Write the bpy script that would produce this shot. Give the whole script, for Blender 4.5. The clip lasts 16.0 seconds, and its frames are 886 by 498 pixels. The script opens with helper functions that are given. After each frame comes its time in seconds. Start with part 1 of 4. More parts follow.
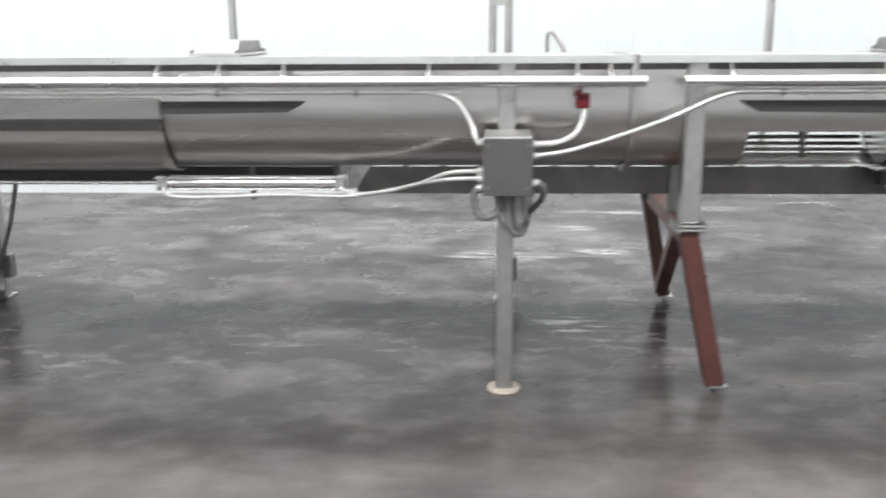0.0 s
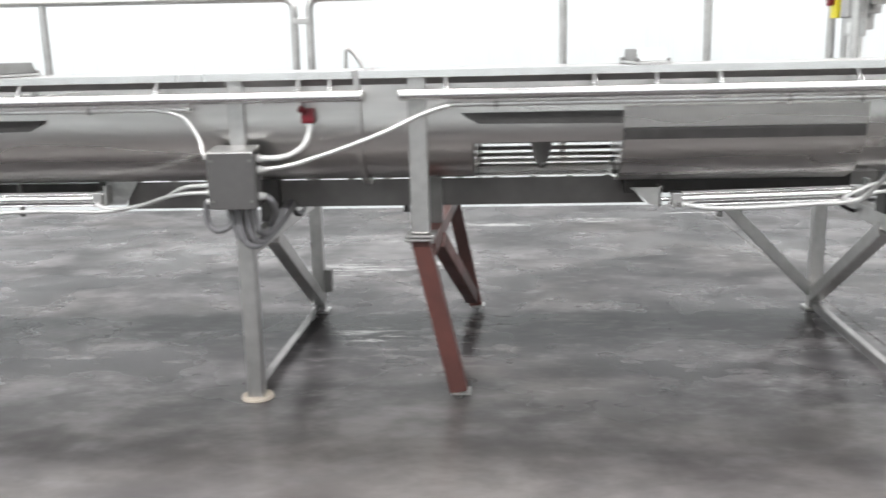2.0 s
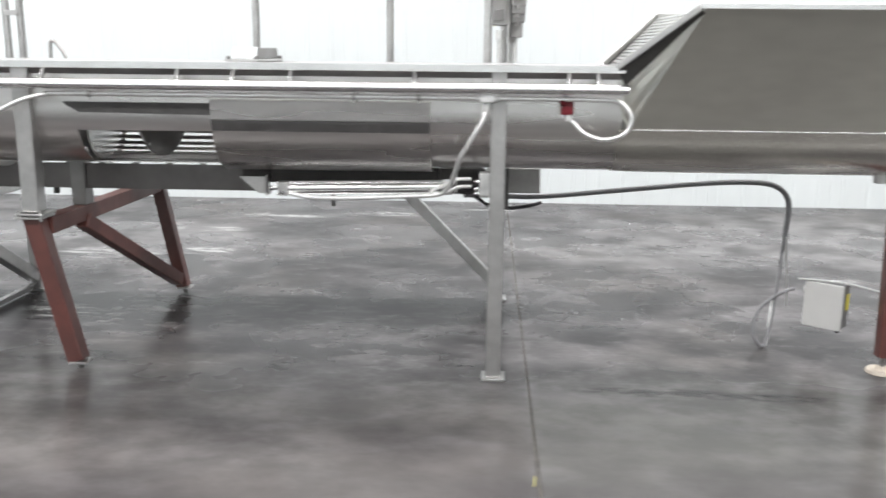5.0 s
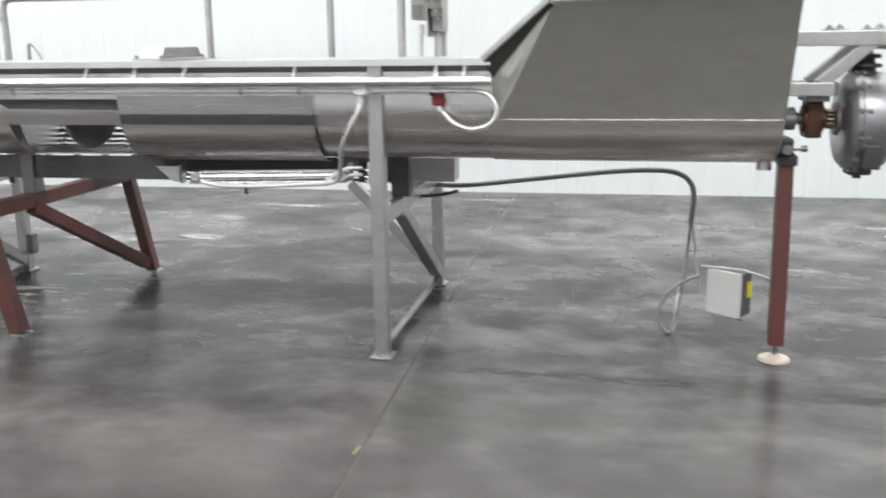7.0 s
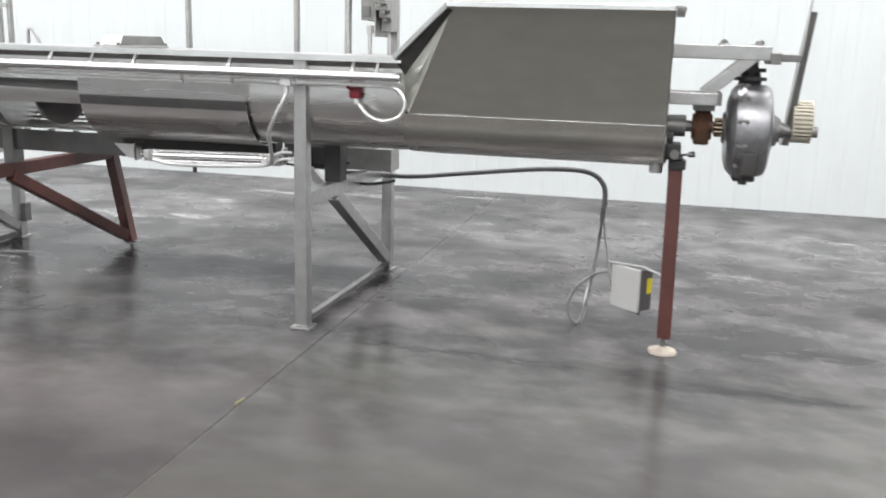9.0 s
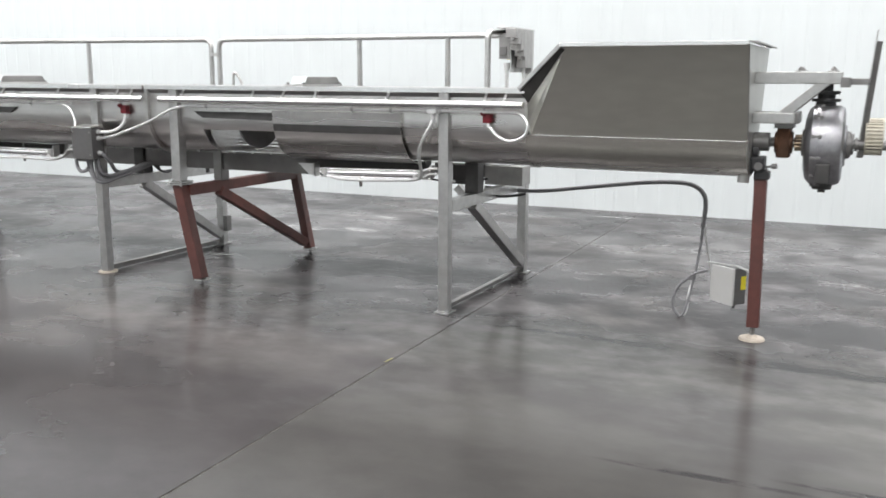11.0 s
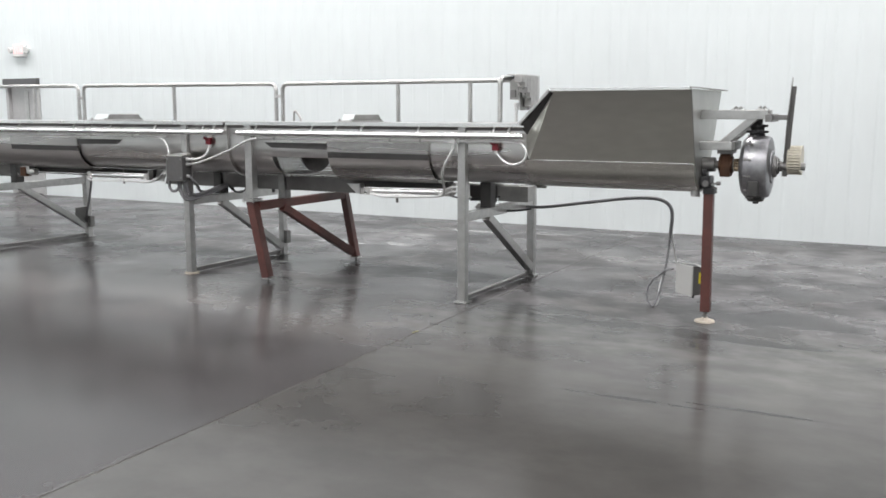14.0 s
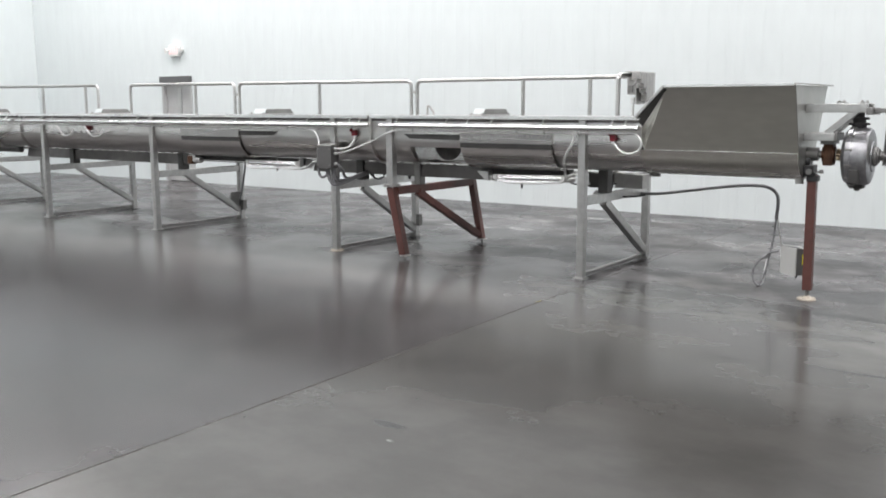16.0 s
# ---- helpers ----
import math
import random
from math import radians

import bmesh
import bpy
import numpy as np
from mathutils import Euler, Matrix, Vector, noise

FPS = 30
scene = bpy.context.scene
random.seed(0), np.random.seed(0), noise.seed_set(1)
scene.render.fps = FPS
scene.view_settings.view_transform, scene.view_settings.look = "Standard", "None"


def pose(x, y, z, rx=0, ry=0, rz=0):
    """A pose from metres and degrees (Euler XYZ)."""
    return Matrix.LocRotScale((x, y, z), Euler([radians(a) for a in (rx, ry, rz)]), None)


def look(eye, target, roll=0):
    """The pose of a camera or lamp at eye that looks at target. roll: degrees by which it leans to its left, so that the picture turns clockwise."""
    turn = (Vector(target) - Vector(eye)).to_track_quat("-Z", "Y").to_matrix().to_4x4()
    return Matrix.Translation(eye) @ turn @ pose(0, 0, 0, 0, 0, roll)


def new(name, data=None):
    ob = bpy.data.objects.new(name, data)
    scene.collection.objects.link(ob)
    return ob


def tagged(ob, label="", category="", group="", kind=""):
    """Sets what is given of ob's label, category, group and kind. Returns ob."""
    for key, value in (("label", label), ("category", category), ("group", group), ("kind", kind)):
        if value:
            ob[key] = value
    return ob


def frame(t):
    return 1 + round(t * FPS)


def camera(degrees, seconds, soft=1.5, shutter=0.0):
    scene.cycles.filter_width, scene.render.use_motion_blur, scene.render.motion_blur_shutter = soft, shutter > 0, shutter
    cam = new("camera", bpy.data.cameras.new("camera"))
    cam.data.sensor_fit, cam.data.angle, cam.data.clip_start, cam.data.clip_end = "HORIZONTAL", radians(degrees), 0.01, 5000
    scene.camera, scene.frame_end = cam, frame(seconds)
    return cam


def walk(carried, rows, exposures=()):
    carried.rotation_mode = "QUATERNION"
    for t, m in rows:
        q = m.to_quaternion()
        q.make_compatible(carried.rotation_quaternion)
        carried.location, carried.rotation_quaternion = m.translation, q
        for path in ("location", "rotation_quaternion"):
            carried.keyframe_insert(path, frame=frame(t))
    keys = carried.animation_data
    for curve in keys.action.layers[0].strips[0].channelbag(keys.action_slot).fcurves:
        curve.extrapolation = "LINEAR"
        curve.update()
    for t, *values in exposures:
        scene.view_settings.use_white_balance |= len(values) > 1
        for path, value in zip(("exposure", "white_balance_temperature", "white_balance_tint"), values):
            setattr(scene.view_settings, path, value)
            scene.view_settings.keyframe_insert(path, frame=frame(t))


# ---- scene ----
cam = camera(52.2, 16.0, 1.6, 0.9)
PATH = [
    (0, (0.593, 1.087, 1.461), (0.514, 3.031, 0.996), -0.3),
    (0.5, (0.907, 1.047, 1.444), (0.814, 2.999, 1.017), -0.9),
    (1, (1.241, 1.064, 1.438), (1.039, 3.004, 0.994), -1.9),
    (1.5, (1.452, 1.096, 1.458), (1.329, 3.041, 1.011), -1.6),
    (2, (1.726, 1.035, 1.449), (1.613, 2.985, 1.019), -1.3),
    (2.5, (1.993, 1.04, 1.449), (1.844, 2.974, 0.959), -0.9),
    (3, (2.265, 1.013, 1.464), (2.18, 2.951, 0.98), -0.1),
    (3.5, (2.547, 0.913, 1.454), (2.422, 2.861, 1.019), -0.0),
    (4, (2.803, 0.867, 1.445), (2.644, 2.806, 0.984), 0.2),
    (4.5, (3.094, 0.851, 1.447), (3.012, 2.797, 0.992), 1.1),
    (4.7, (3.224, 0.84, 1.437), (3.146, 2.791, 1.002), 0.8),
    (6.8, (4.356, 0.706, 1.46), (4.039, 2.634, 1.03), -0.6),
    (7, (4.446, 0.726, 1.448), (4.108, 2.645, 1.0), -0.7),
    (7.5, (4.666, 0.768, 1.452), (4.361, 2.69, 0.988), -0.1),
    (8, (4.89, 0.758, 1.459), (4.515, 2.672, 1.018), 0.7),
    (8.5, (5.079, 0.689, 1.45), (4.559, 2.579, 1.05), 0.8),
    (9, (5.203, 0.516, 1.435), (4.739, 2.411, 0.995), 1.7),
    (9.5, (5.374, 0.34, 1.436), (4.768, 2.188, 0.967), 1.4),
    (10, (5.517, 0.17, 1.44), (4.7, 1.94, 0.997), 0.2),
    (10.2, (5.54, 0.078, 1.428), (4.733, 1.86, 1.011), 0.1),
    (12.5, (6.19, -0.875, 1.453), (5.249, 0.857, 1.114), -0.2),
    (13, (6.274, -1.058, 1.451), (5.265, 0.63, 1.089), 0.0),
    (13.5, (6.364, -1.281, 1.441), (5.395, 0.438, 1.114), -0.0),
    (14, (6.505, -1.481, 1.458), (5.588, 0.271, 1.158), 0.0),
    (14.5, (6.585, -1.689, 1.466), (5.609, 0.026, 1.139), 0.4),
    (15, (6.622, -1.917, 1.479), (5.564, -0.247, 1.176), 0.2),
    (15.5, (6.713, -2.087, 1.462), (5.603, -0.449, 1.172), 0.1),
    (16, (6.841, -2.24, 1.473), (5.711, -0.619, 1.158), -0.2),
]
EXPOSURES = [(0, 0.49), (2, 0.56), (3, 0.62), (4, 0.60), (4.5, 0.54), (8.5, 0.40), (10, 0.38), (12.5, 0.20), (16, 0.10)]
walk(cam, [(t, look(eye, target, roll)) for t, eye, target, roll in PATH], EXPOSURES)

# ---- world, lamps, exposure ----
world = bpy.data.worlds.new("hall_air")
scene.world = world
world.use_nodes = True
world.node_tree.nodes["Background"].inputs[0].default_value = (0.9, 0.95, 1.0, 1)
world.node_tree.nodes["Background"].inputs[1].default_value = 0.05

NORTH, WEST, EAST, SOUTH, HIGH = 9.434, -12.3, 26.0, -11.0, 7.6
# assumed lamps, unseen; rows and power are chosen for the brightness
LAMP_POWER = (330.0, 860.0, 730.0)
LAMP_ROWS = (-8.3, -1.6, 7.3)
for ix in range(2):
    for iy in range(3):
        lamp = bpy.data.lights.new("ceiling_lamp", "AREA")
        lamp.shape, lamp.size, lamp.size_y = "RECTANGLE", 13.0, 1.2
        lamp.energy, lamp.color = LAMP_POWER[iy], (1.0, 0.976, 0.985)
        ob = new("ceiling_lamp", lamp)
        ob.matrix_world = pose(-4.9 + 14.0 * ix, LAMP_ROWS[iy], HIGH - 0.16)


# ---- materials ----
def material(name, colour, rough=0.5, metal=0.0, grain=(0, 0, 0), stain=0.0, streak=None, bump=0.0, rough_var=0.0,
             spec=0.5, scale=(1, 1, 1), tint=None):
    """A surface with two scales of variation: grain = (scale, amount, detail), broad stains, and a fine relief."""
    m = bpy.data.materials.new(name)
    m.use_nodes = True
    nt = m.node_tree
    n, l = nt.nodes, nt.links
    b = n["Principled BSDF"]
    b.inputs["Metallic"].default_value = metal
    b.inputs["Specular IOR Level"].default_value = spec
    co = n.new("ShaderNodeTexCoord")
    mp = n.new("ShaderNodeMapping")
    mp.inputs["Scale"].default_value = scale
    l.new(co.outputs["Object"], mp.inputs["Vector"])
    fine = n.new("ShaderNodeTexNoise")
    fine.inputs["Scale"].default_value = grain[0] or 30
    fine.inputs["Detail"].default_value = grain[2] or 4
    l.new(mp.outputs[0], fine.inputs["Vector"])
    broad = n.new("ShaderNodeTexNoise")
    broad.inputs["Scale"].default_value = streak or 1.7
    broad.inputs["Detail"].default_value = 2
    l.new(co.outputs["Object"] if streak is None else mp.outputs[0], broad.inputs["Vector"])
    mix1 = n.new("ShaderNodeMixRGB")
    mix1.blend_type = "MIX"
    dark = tint or tuple(c * 0.55 for c in colour)
    mix1.inputs[1].default_value = (*colour, 1)
    mix1.inputs[2].default_value = (*dark, 1)
    ramp = n.new("ShaderNodeMapRange")
    ramp.inputs[1].default_value, ramp.inputs[2].default_value = 0.45, 0.75
    ramp.inputs[3].default_value, ramp.inputs[4].default_value = 0.0, stain
    l.new(broad.outputs["Fac"], ramp.inputs[0])
    l.new(ramp.outputs[0], mix1.inputs[0])
    mix2 = n.new("ShaderNodeMixRGB")
    mix2.blend_type = "MULTIPLY"
    mix2.inputs[0].default_value = 1.0
    g = n.new("ShaderNodeMapRange")
    g.inputs[1].default_value, g.inputs[2].default_value = 0.3, 0.7
    g.inputs[3].default_value, g.inputs[4].default_value = 1 - grain[1], 1 + grain[1] * 0.4
    l.new(fine.outputs["Fac"], g.inputs[0])
    l.new(mix1.outputs[0], mix2.inputs[1])
    l.new(g.outputs[0], mix2.inputs[2])
    l.new(mix2.outputs[0], b.inputs["Base Color"])
    r = n.new("ShaderNodeMapRange")
    r.inputs[1].default_value, r.inputs[2].default_value = 0.3, 0.7
    r.inputs[3].default_value, r.inputs[4].default_value = max(0.02, rough - rough_var), min(1, rough + rough_var)
    l.new(broad.outputs["Fac"], r.inputs[0])
    l.new(r.outputs[0], b.inputs["Roughness"])
    if bump:
        bp = n.new("ShaderNodeBump")
        bp.inputs["Strength"].default_value = bump
        bp.inputs["Distance"].default_value = 0.004
        l.new(fine.outputs["Fac"], bp.inputs["Height"])
        l.new(bp.outputs[0], b.inputs["Normal"])
    return m


STEEL = material("brushed_stainless", (0.68, 0.665, 0.65), 0.29, 1.0, (9, 0.10, 1), 0.35, 1.3, 0.0, 0.05, scale=(0.3, 3, 3))
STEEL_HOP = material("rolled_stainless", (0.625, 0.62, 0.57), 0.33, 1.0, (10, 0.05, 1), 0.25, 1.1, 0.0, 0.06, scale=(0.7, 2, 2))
# lighter copy of the hopper steel; a brighter reflection is put into it
STEEL_LIT = material("lit_satin_stainless", (0.74, 0.73, 0.685), 0.26, 1.0, (9, 0.05, 1), 0.2, 1.2, 0.0, 0.03, scale=(0.5, 3, 3))
for rolled in (STEEL, STEEL_HOP, STEEL_LIT):
    shade = rolled.node_tree.nodes["Principled BSDF"]
    grainway = rolled.node_tree.nodes.new("ShaderNodeTangent")
    grainway.direction_type, grainway.axis = "RADIAL", "X"
    rolled.node_tree.links.new(grainway.outputs[0], shade.inputs["Tangent"])
    shade.inputs["Anisotropic"].default_value = 0.2
    shade.inputs["Anisotropic Rotation"].default_value = 0.25
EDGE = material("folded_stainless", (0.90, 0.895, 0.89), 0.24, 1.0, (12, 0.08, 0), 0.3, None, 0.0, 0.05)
GALV = material("satin_tube_steel", (0.56, 0.555, 0.545), 0.36, 0.95, (22, 0.12, 0), 0.3, None, 0.04, 0.08)
# the hopper's steel in a darker copy, for its dimmer end
ENDSHEET = material("dimmed_end_sheet", (0.43, 0.43, 0.41), 0.42, 0.9, (10, 0.06, 1), 0.3, 1.1, 0.0, 0.06)
BRIGHT = material("polished_tube", (0.80, 0.80, 0.795), 0.24, 1.0, (30, 0.08, 0), 0.2, None, 0.0, 0.06)
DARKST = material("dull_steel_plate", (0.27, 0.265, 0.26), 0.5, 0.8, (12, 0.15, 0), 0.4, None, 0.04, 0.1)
# for dark parts, and for strips whose shade is put into the colour
DARKTONE = material("dark_steel_and_shade", (0.075, 0.073, 0.071), 0.5, 0.4, (18, 0.2, 0), 0.4, None, 0.04, 0.08)
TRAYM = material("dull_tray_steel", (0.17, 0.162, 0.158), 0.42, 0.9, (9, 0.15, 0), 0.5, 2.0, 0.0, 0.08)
BOXM = material("plain_box_steel", (0.40, 0.395, 0.385), 0.5, 0.5, (20, 0.12, 0), 0.35, None, 0.02, 0.08)
# grey of some plain parts; on the flange return it holds painted shade
RETURN = material("grey_steel_and_shade", (0.36, 0.35, 0.345), 0.45, 0.85, (14, 0.15, 0), 0.4, None, 0.0, 0.08)
RED = material("red_primer_paint", (0.105, 0.037, 0.030), 0.40, 0.0, (25, 0.2, 0), 0.6, 5, 0.06, 0.08, 0.6, tint=(0.066, 0.025, 0.021))
REDPL = material("red_plastic", (0.16, 0.010, 0.018), 0.4, 0.0, (60, 0.1, 0), 0.2)
GREYBOX = material("enclosure_steel", (0.125, 0.123, 0.121), 0.45, 0.3, (40, 0.06, 0), 0.25, None, 0.02, 0.06)
TUBING = material("bright_conduit_tube", (0.88, 0.88, 0.87), 0.30, 0.75, (50, 0.06, 0), 0.2)
CONDUIT = material("grey_conduit", (0.74, 0.745, 0.735), 0.36, 0.45, (50, 0.1, 0), 0.25)
PALEBOX = material("pale_box_paint", (0.50, 0.50, 0.485), 0.5, 0.0, (8, 0.06, 0), 0.25, 4, 0.0, 0.06)
HOSE = material("grey_hose", (0.20, 0.20, 0.208), 0.45, 0.0, (60, 0.15, 0), 0.2)
RUBBER = material("black_iron", (0.035, 0.035, 0.037), 0.5, 0.0, (50, 0.2, 0), 0.2)
BRONZE = material("rusty_bronze", (0.080, 0.040, 0.023), 0.5, 0.5, (35, 0.3, 0), 0.6, 8, 0.1, 0.15, tint=(0.13, 0.055, 0.025))
BRASS = material("greased_brass", (0.27, 0.215, 0.15), 0.4, 0.9, (50, 0.3, 0), 0.5, 9, 0.0, 0.1)
CAST = material("silver_cast_housing", (0.40, 0.40, 0.415), 0.40, 0.95, (25, 0.25, 0), 0.6, 6, 0.08, 0.12, tint=(0.2, 0.2, 0.21))
CREAM = material("cream_nylon", (0.58, 0.545, 0.45), 0.5, 0.0, (40, 0.15, 0), 0.3)
FOOT = material("pale_foot_pad", (0.52, 0.46, 0.385), 0.6, 0.0, (45, 0.2, 0), 0.4)
PALEY = material("faded_yellow_paint", (0.34, 0.31, 0.09), 0.6, 0.0, (60, 0.3, 0), 0.5)
YELLOW = material("yellow_label", (0.72, 0.62, 0.03), 0.5, 0.0, (60, 0.1, 0), 0.1)
WHITEP = material("white_wall_panel", (0.724, 0.768, 0.768), 0.45, 0.0, (6, 0.03, 0), 0.06, 0.5, 0.0, 0.05, scale=(1, 1, 0.3))
CEILM = material("white_ceiling", (0.78, 0.79, 0.78), 0.7, 0.0, (5, 0.03, 0), 0.05)
DOORM = material("grey_door_paint", (0.46, 0.46, 0.455), 0.45, 0.0, (30, 0.06, 0), 0.2)
DOORD = material("dark_door_frame", (0.12, 0.12, 0.12), 0.5, 0.0, (30, 0.06, 0), 0.2)
SIGNW = material("white_sign_plastic", (0.8, 0.8, 0.78), 0.4)
SIGNR = material("red_sign_face", (0.75, 0.34, 0.34), 0.4)
SIGNR.node_tree.nodes["Principled BSDF"].inputs["Emission Color"].default_value = (1.0, 0.5, 0.5, 1)
SIGNR.node_tree.nodes["Principled BSDF"].inputs["Emission Strength"].default_value = 0.9


def concrete():
    """Sealed, worn concrete: mottled grey, darker patches, painted shade, pale scrapes and a patchy shine."""
    m = bpy.data.materials.new("sealed_concrete")
    m.use_nodes = True
    nt = m.node_tree
    n, l = nt.nodes, nt.links
    b = n["Principled BSDF"]
    co = n.new("ShaderNodeTexCoord")

    def noise_at(scale, detail=5, stretch=(1, 1, 1), rough=0.55):
        mp = n.new("ShaderNodeMapping")
        mp.inputs["Scale"].default_value = stretch
        l.new(co.outputs["Object"], mp.inputs["Vector"])
        t = n.new("ShaderNodeTexNoise")
        t.inputs["Scale"].default_value, t.inputs["Detail"].default_value = scale, detail
        t.inputs["Roughness"].default_value = rough
        l.new(mp.outputs[0], t.inputs["Vector"])
        return t.outputs["Fac"]

    def span(fac, a, z, lo, hi):
        r = n.new("ShaderNodeMapRange")
        r.interpolation_type = "SMOOTHERSTEP"
        for i, v in enumerate((a, z, lo, hi)):
            r.inputs[i + 1].default_value = v
        l.new(fac, r.inputs[0])
        return r.outputs[0]

    def mix(fac, c1, c2, mode="MIX"):
        x = n.new("ShaderNodeMixRGB")
        x.blend_type = mode
        for i, v in ((0, fac), (1, c1), (2, c2)):
            if isinstance(v, (float, int)):
                x.inputs[i].default_value = v
            elif isinstance(v, tuple):
                x.inputs[i].default_value = (*v, 1)
            else:
                l.new(v, x.inputs[i])
        return x.outputs[0]

    def spots(places):
        """Long soft spots on the floor: x, y and their two half lengths."""
        total = None
        for x, y, lx, ly in places:
            mp = n.new("ShaderNodeMapping")
            mp.vector_type = "TEXTURE"
            mp.inputs["Location"].default_value = (x, y, 0)
            mp.inputs["Scale"].default_value = (lx, ly, 1)
            l.new(co.outputs["Object"], mp.inputs["Vector"])
            gr = n.new("ShaderNodeTexGradient")
            gr.gradient_type = "SPHERICAL"
            l.new(mp.outputs[0], gr.inputs[0])
            if total is None:
                total = gr.outputs["Fac"]
            else:
                mx = n.new("ShaderNodeMath")
                mx.operation = "MAXIMUM"
                l.new(total, mx.inputs[0])
                l.new(gr.outputs["Fac"], mx.inputs[1])
                total = mx.outputs[0]
        return total

    def times(a, b_):
        mx = n.new("ShaderNodeMath")
        mx.operation = "MULTIPLY"
        l.new(a, mx.inputs[0])
        l.new(b_, mx.inputs[1])
        return mx.outputs[0]

    # worn bare under the conveyor and up to the wall, sealed on the open floor
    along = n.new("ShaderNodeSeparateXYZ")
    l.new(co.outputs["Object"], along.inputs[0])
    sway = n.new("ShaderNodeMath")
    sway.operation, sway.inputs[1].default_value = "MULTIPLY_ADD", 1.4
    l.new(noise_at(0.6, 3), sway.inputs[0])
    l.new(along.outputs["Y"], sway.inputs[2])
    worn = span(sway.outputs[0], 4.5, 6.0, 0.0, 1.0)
    east = span(along.outputs["X"], JX - 0.02, JX + 0.02, 0, 1)
    sealed = mix(span(noise_at(0.35, 3), 0.35, 0.65, 0, 1), mix(east, CONC_D, CONC_G), mix(east, CONC_E, CONC_H))
    sealed = mix(1.0, sealed, span(noise_at(1.9, 5, (0.85, 1.1, 1), 0.6), 0.3, 0.7, 0.86, 1.13), "MULTIPLY")
    front = mix(span(noise_at(1.3, 3, (0.8, 1.2, 1)), 0.36, 0.68, 0, 0.7), mix(east, CONC_F, CONC_I), CONC_B)
    front = mix(span(noise_at(4.0, 4, (0.7, 1.3, 1)), 0.46, 0.78, 0, 0.5), front, CONC_P)
    # from front strip to south the tone also paints the light's fall-off
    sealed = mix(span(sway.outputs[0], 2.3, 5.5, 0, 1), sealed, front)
    bare = mix(span(noise_at(0.5, 3), 0.32, 0.66, 0, 1), CONC_A, CONC_B)
    bare = mix(span(noise_at(0.8, 3, (1, 0.8, 1)), 0.45, 0.70, 0, 0.6), bare, CONC_W)
    bare = mix(span(noise_at(1.6, 3, (0.8, 1.15, 1)), 0.44, 0.62, 0, 0.75), bare, CONC_C)
    bare = mix(span(noise_at(5.0, 4, (0.75, 1.2, 1)), 0.44, 0.70, 0, 0.6), bare, CONC_C)
    bare = mix(span(noise_at(8.5, 4, (0.7, 1.3, 1)), 0.50, 0.78, 0, 0.55), bare, CONC_P)
    bare = mix(1.0, bare, span(noise_at(34, 2, (0.7, 1.3, 1)), 0.3, 0.7, 0.88, 1.10), "MULTIPLY")
    bare = mix(times(span(spots(PALES), 0.0, 0.7, 0, 1), span(noise_at(2.4, 3), 0.34, 0.60, 0.15, 0.8)), bare, CONC_P)
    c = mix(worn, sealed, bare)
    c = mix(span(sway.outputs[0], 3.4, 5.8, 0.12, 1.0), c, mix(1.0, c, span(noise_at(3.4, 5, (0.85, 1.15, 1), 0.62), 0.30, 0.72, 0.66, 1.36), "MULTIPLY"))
    gap = n.new("ShaderNodeMath")
    gap.operation, gap.inputs[1].default_value = "SUBTRACT", JX
    l.new(along.outputs["X"], gap.inputs[0])
    wide = n.new("ShaderNodeMath")
    wide.operation = "ABSOLUTE"
    l.new(gap.outputs[0], wide.inputs[0])
    c = mix(times(span(wide.outputs[0], 0.010, 0.06, 0.6, 0.0), times(span(noise_at(5, 4), 0.42, 0.62, 0, 1), span(sway.outputs[0], 3.6, 6.0, 0.12, 1))), c, CONC_P)
    # stains, together with painted shade under the conveyor
    stain = times(span(spots(STAINS_AND_SHADE), 0.0, 0.6, 0, 1), span(noise_at(9, 5, (0.6, 1.6, 1), 0.65), 0.36, 0.56, 0, 0.8))
    c = mix(stain, c, CONC_C)
    scrape = noise_at(7.0, 6, (0.35, 2.2, 1), 0.7)
    c = mix(times(span(spots(SCUFFS), 0.0, 0.55, 0, 1), span(scrape, 0.49, 0.60, 0, 0.75)), c, CONC_S)
    l.new(c, b.inputs["Base Color"])
    sheen = span(noise_at(1.1, 4), 0.30, 0.70, CONC_R[0], CONC_R[1])
    l.new(mix(worn, span(noise_at(0.5, 3), 0.35, 0.65, 0.17, 0.22), sheen), b.inputs["Roughness"])
    b.inputs["Specular IOR Level"].default_value = 0.18
    return m


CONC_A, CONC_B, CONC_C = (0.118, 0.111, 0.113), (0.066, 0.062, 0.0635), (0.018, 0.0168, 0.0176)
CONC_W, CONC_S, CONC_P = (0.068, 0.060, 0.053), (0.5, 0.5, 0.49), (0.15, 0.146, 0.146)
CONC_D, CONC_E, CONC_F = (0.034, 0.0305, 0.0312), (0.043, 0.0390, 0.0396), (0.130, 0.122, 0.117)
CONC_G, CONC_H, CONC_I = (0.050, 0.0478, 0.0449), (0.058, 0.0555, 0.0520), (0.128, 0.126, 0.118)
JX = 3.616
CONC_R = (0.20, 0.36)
PALES = [(6.4, 7.9, 2.6, 1.7), (4.6, 7.4, 1.6, 0.9), (8.5, 6.4, 2.5, 1.4), (0.2, 7.6, 2.4, 0.8), (7.6, 5.2, 2.2, 1.3)]
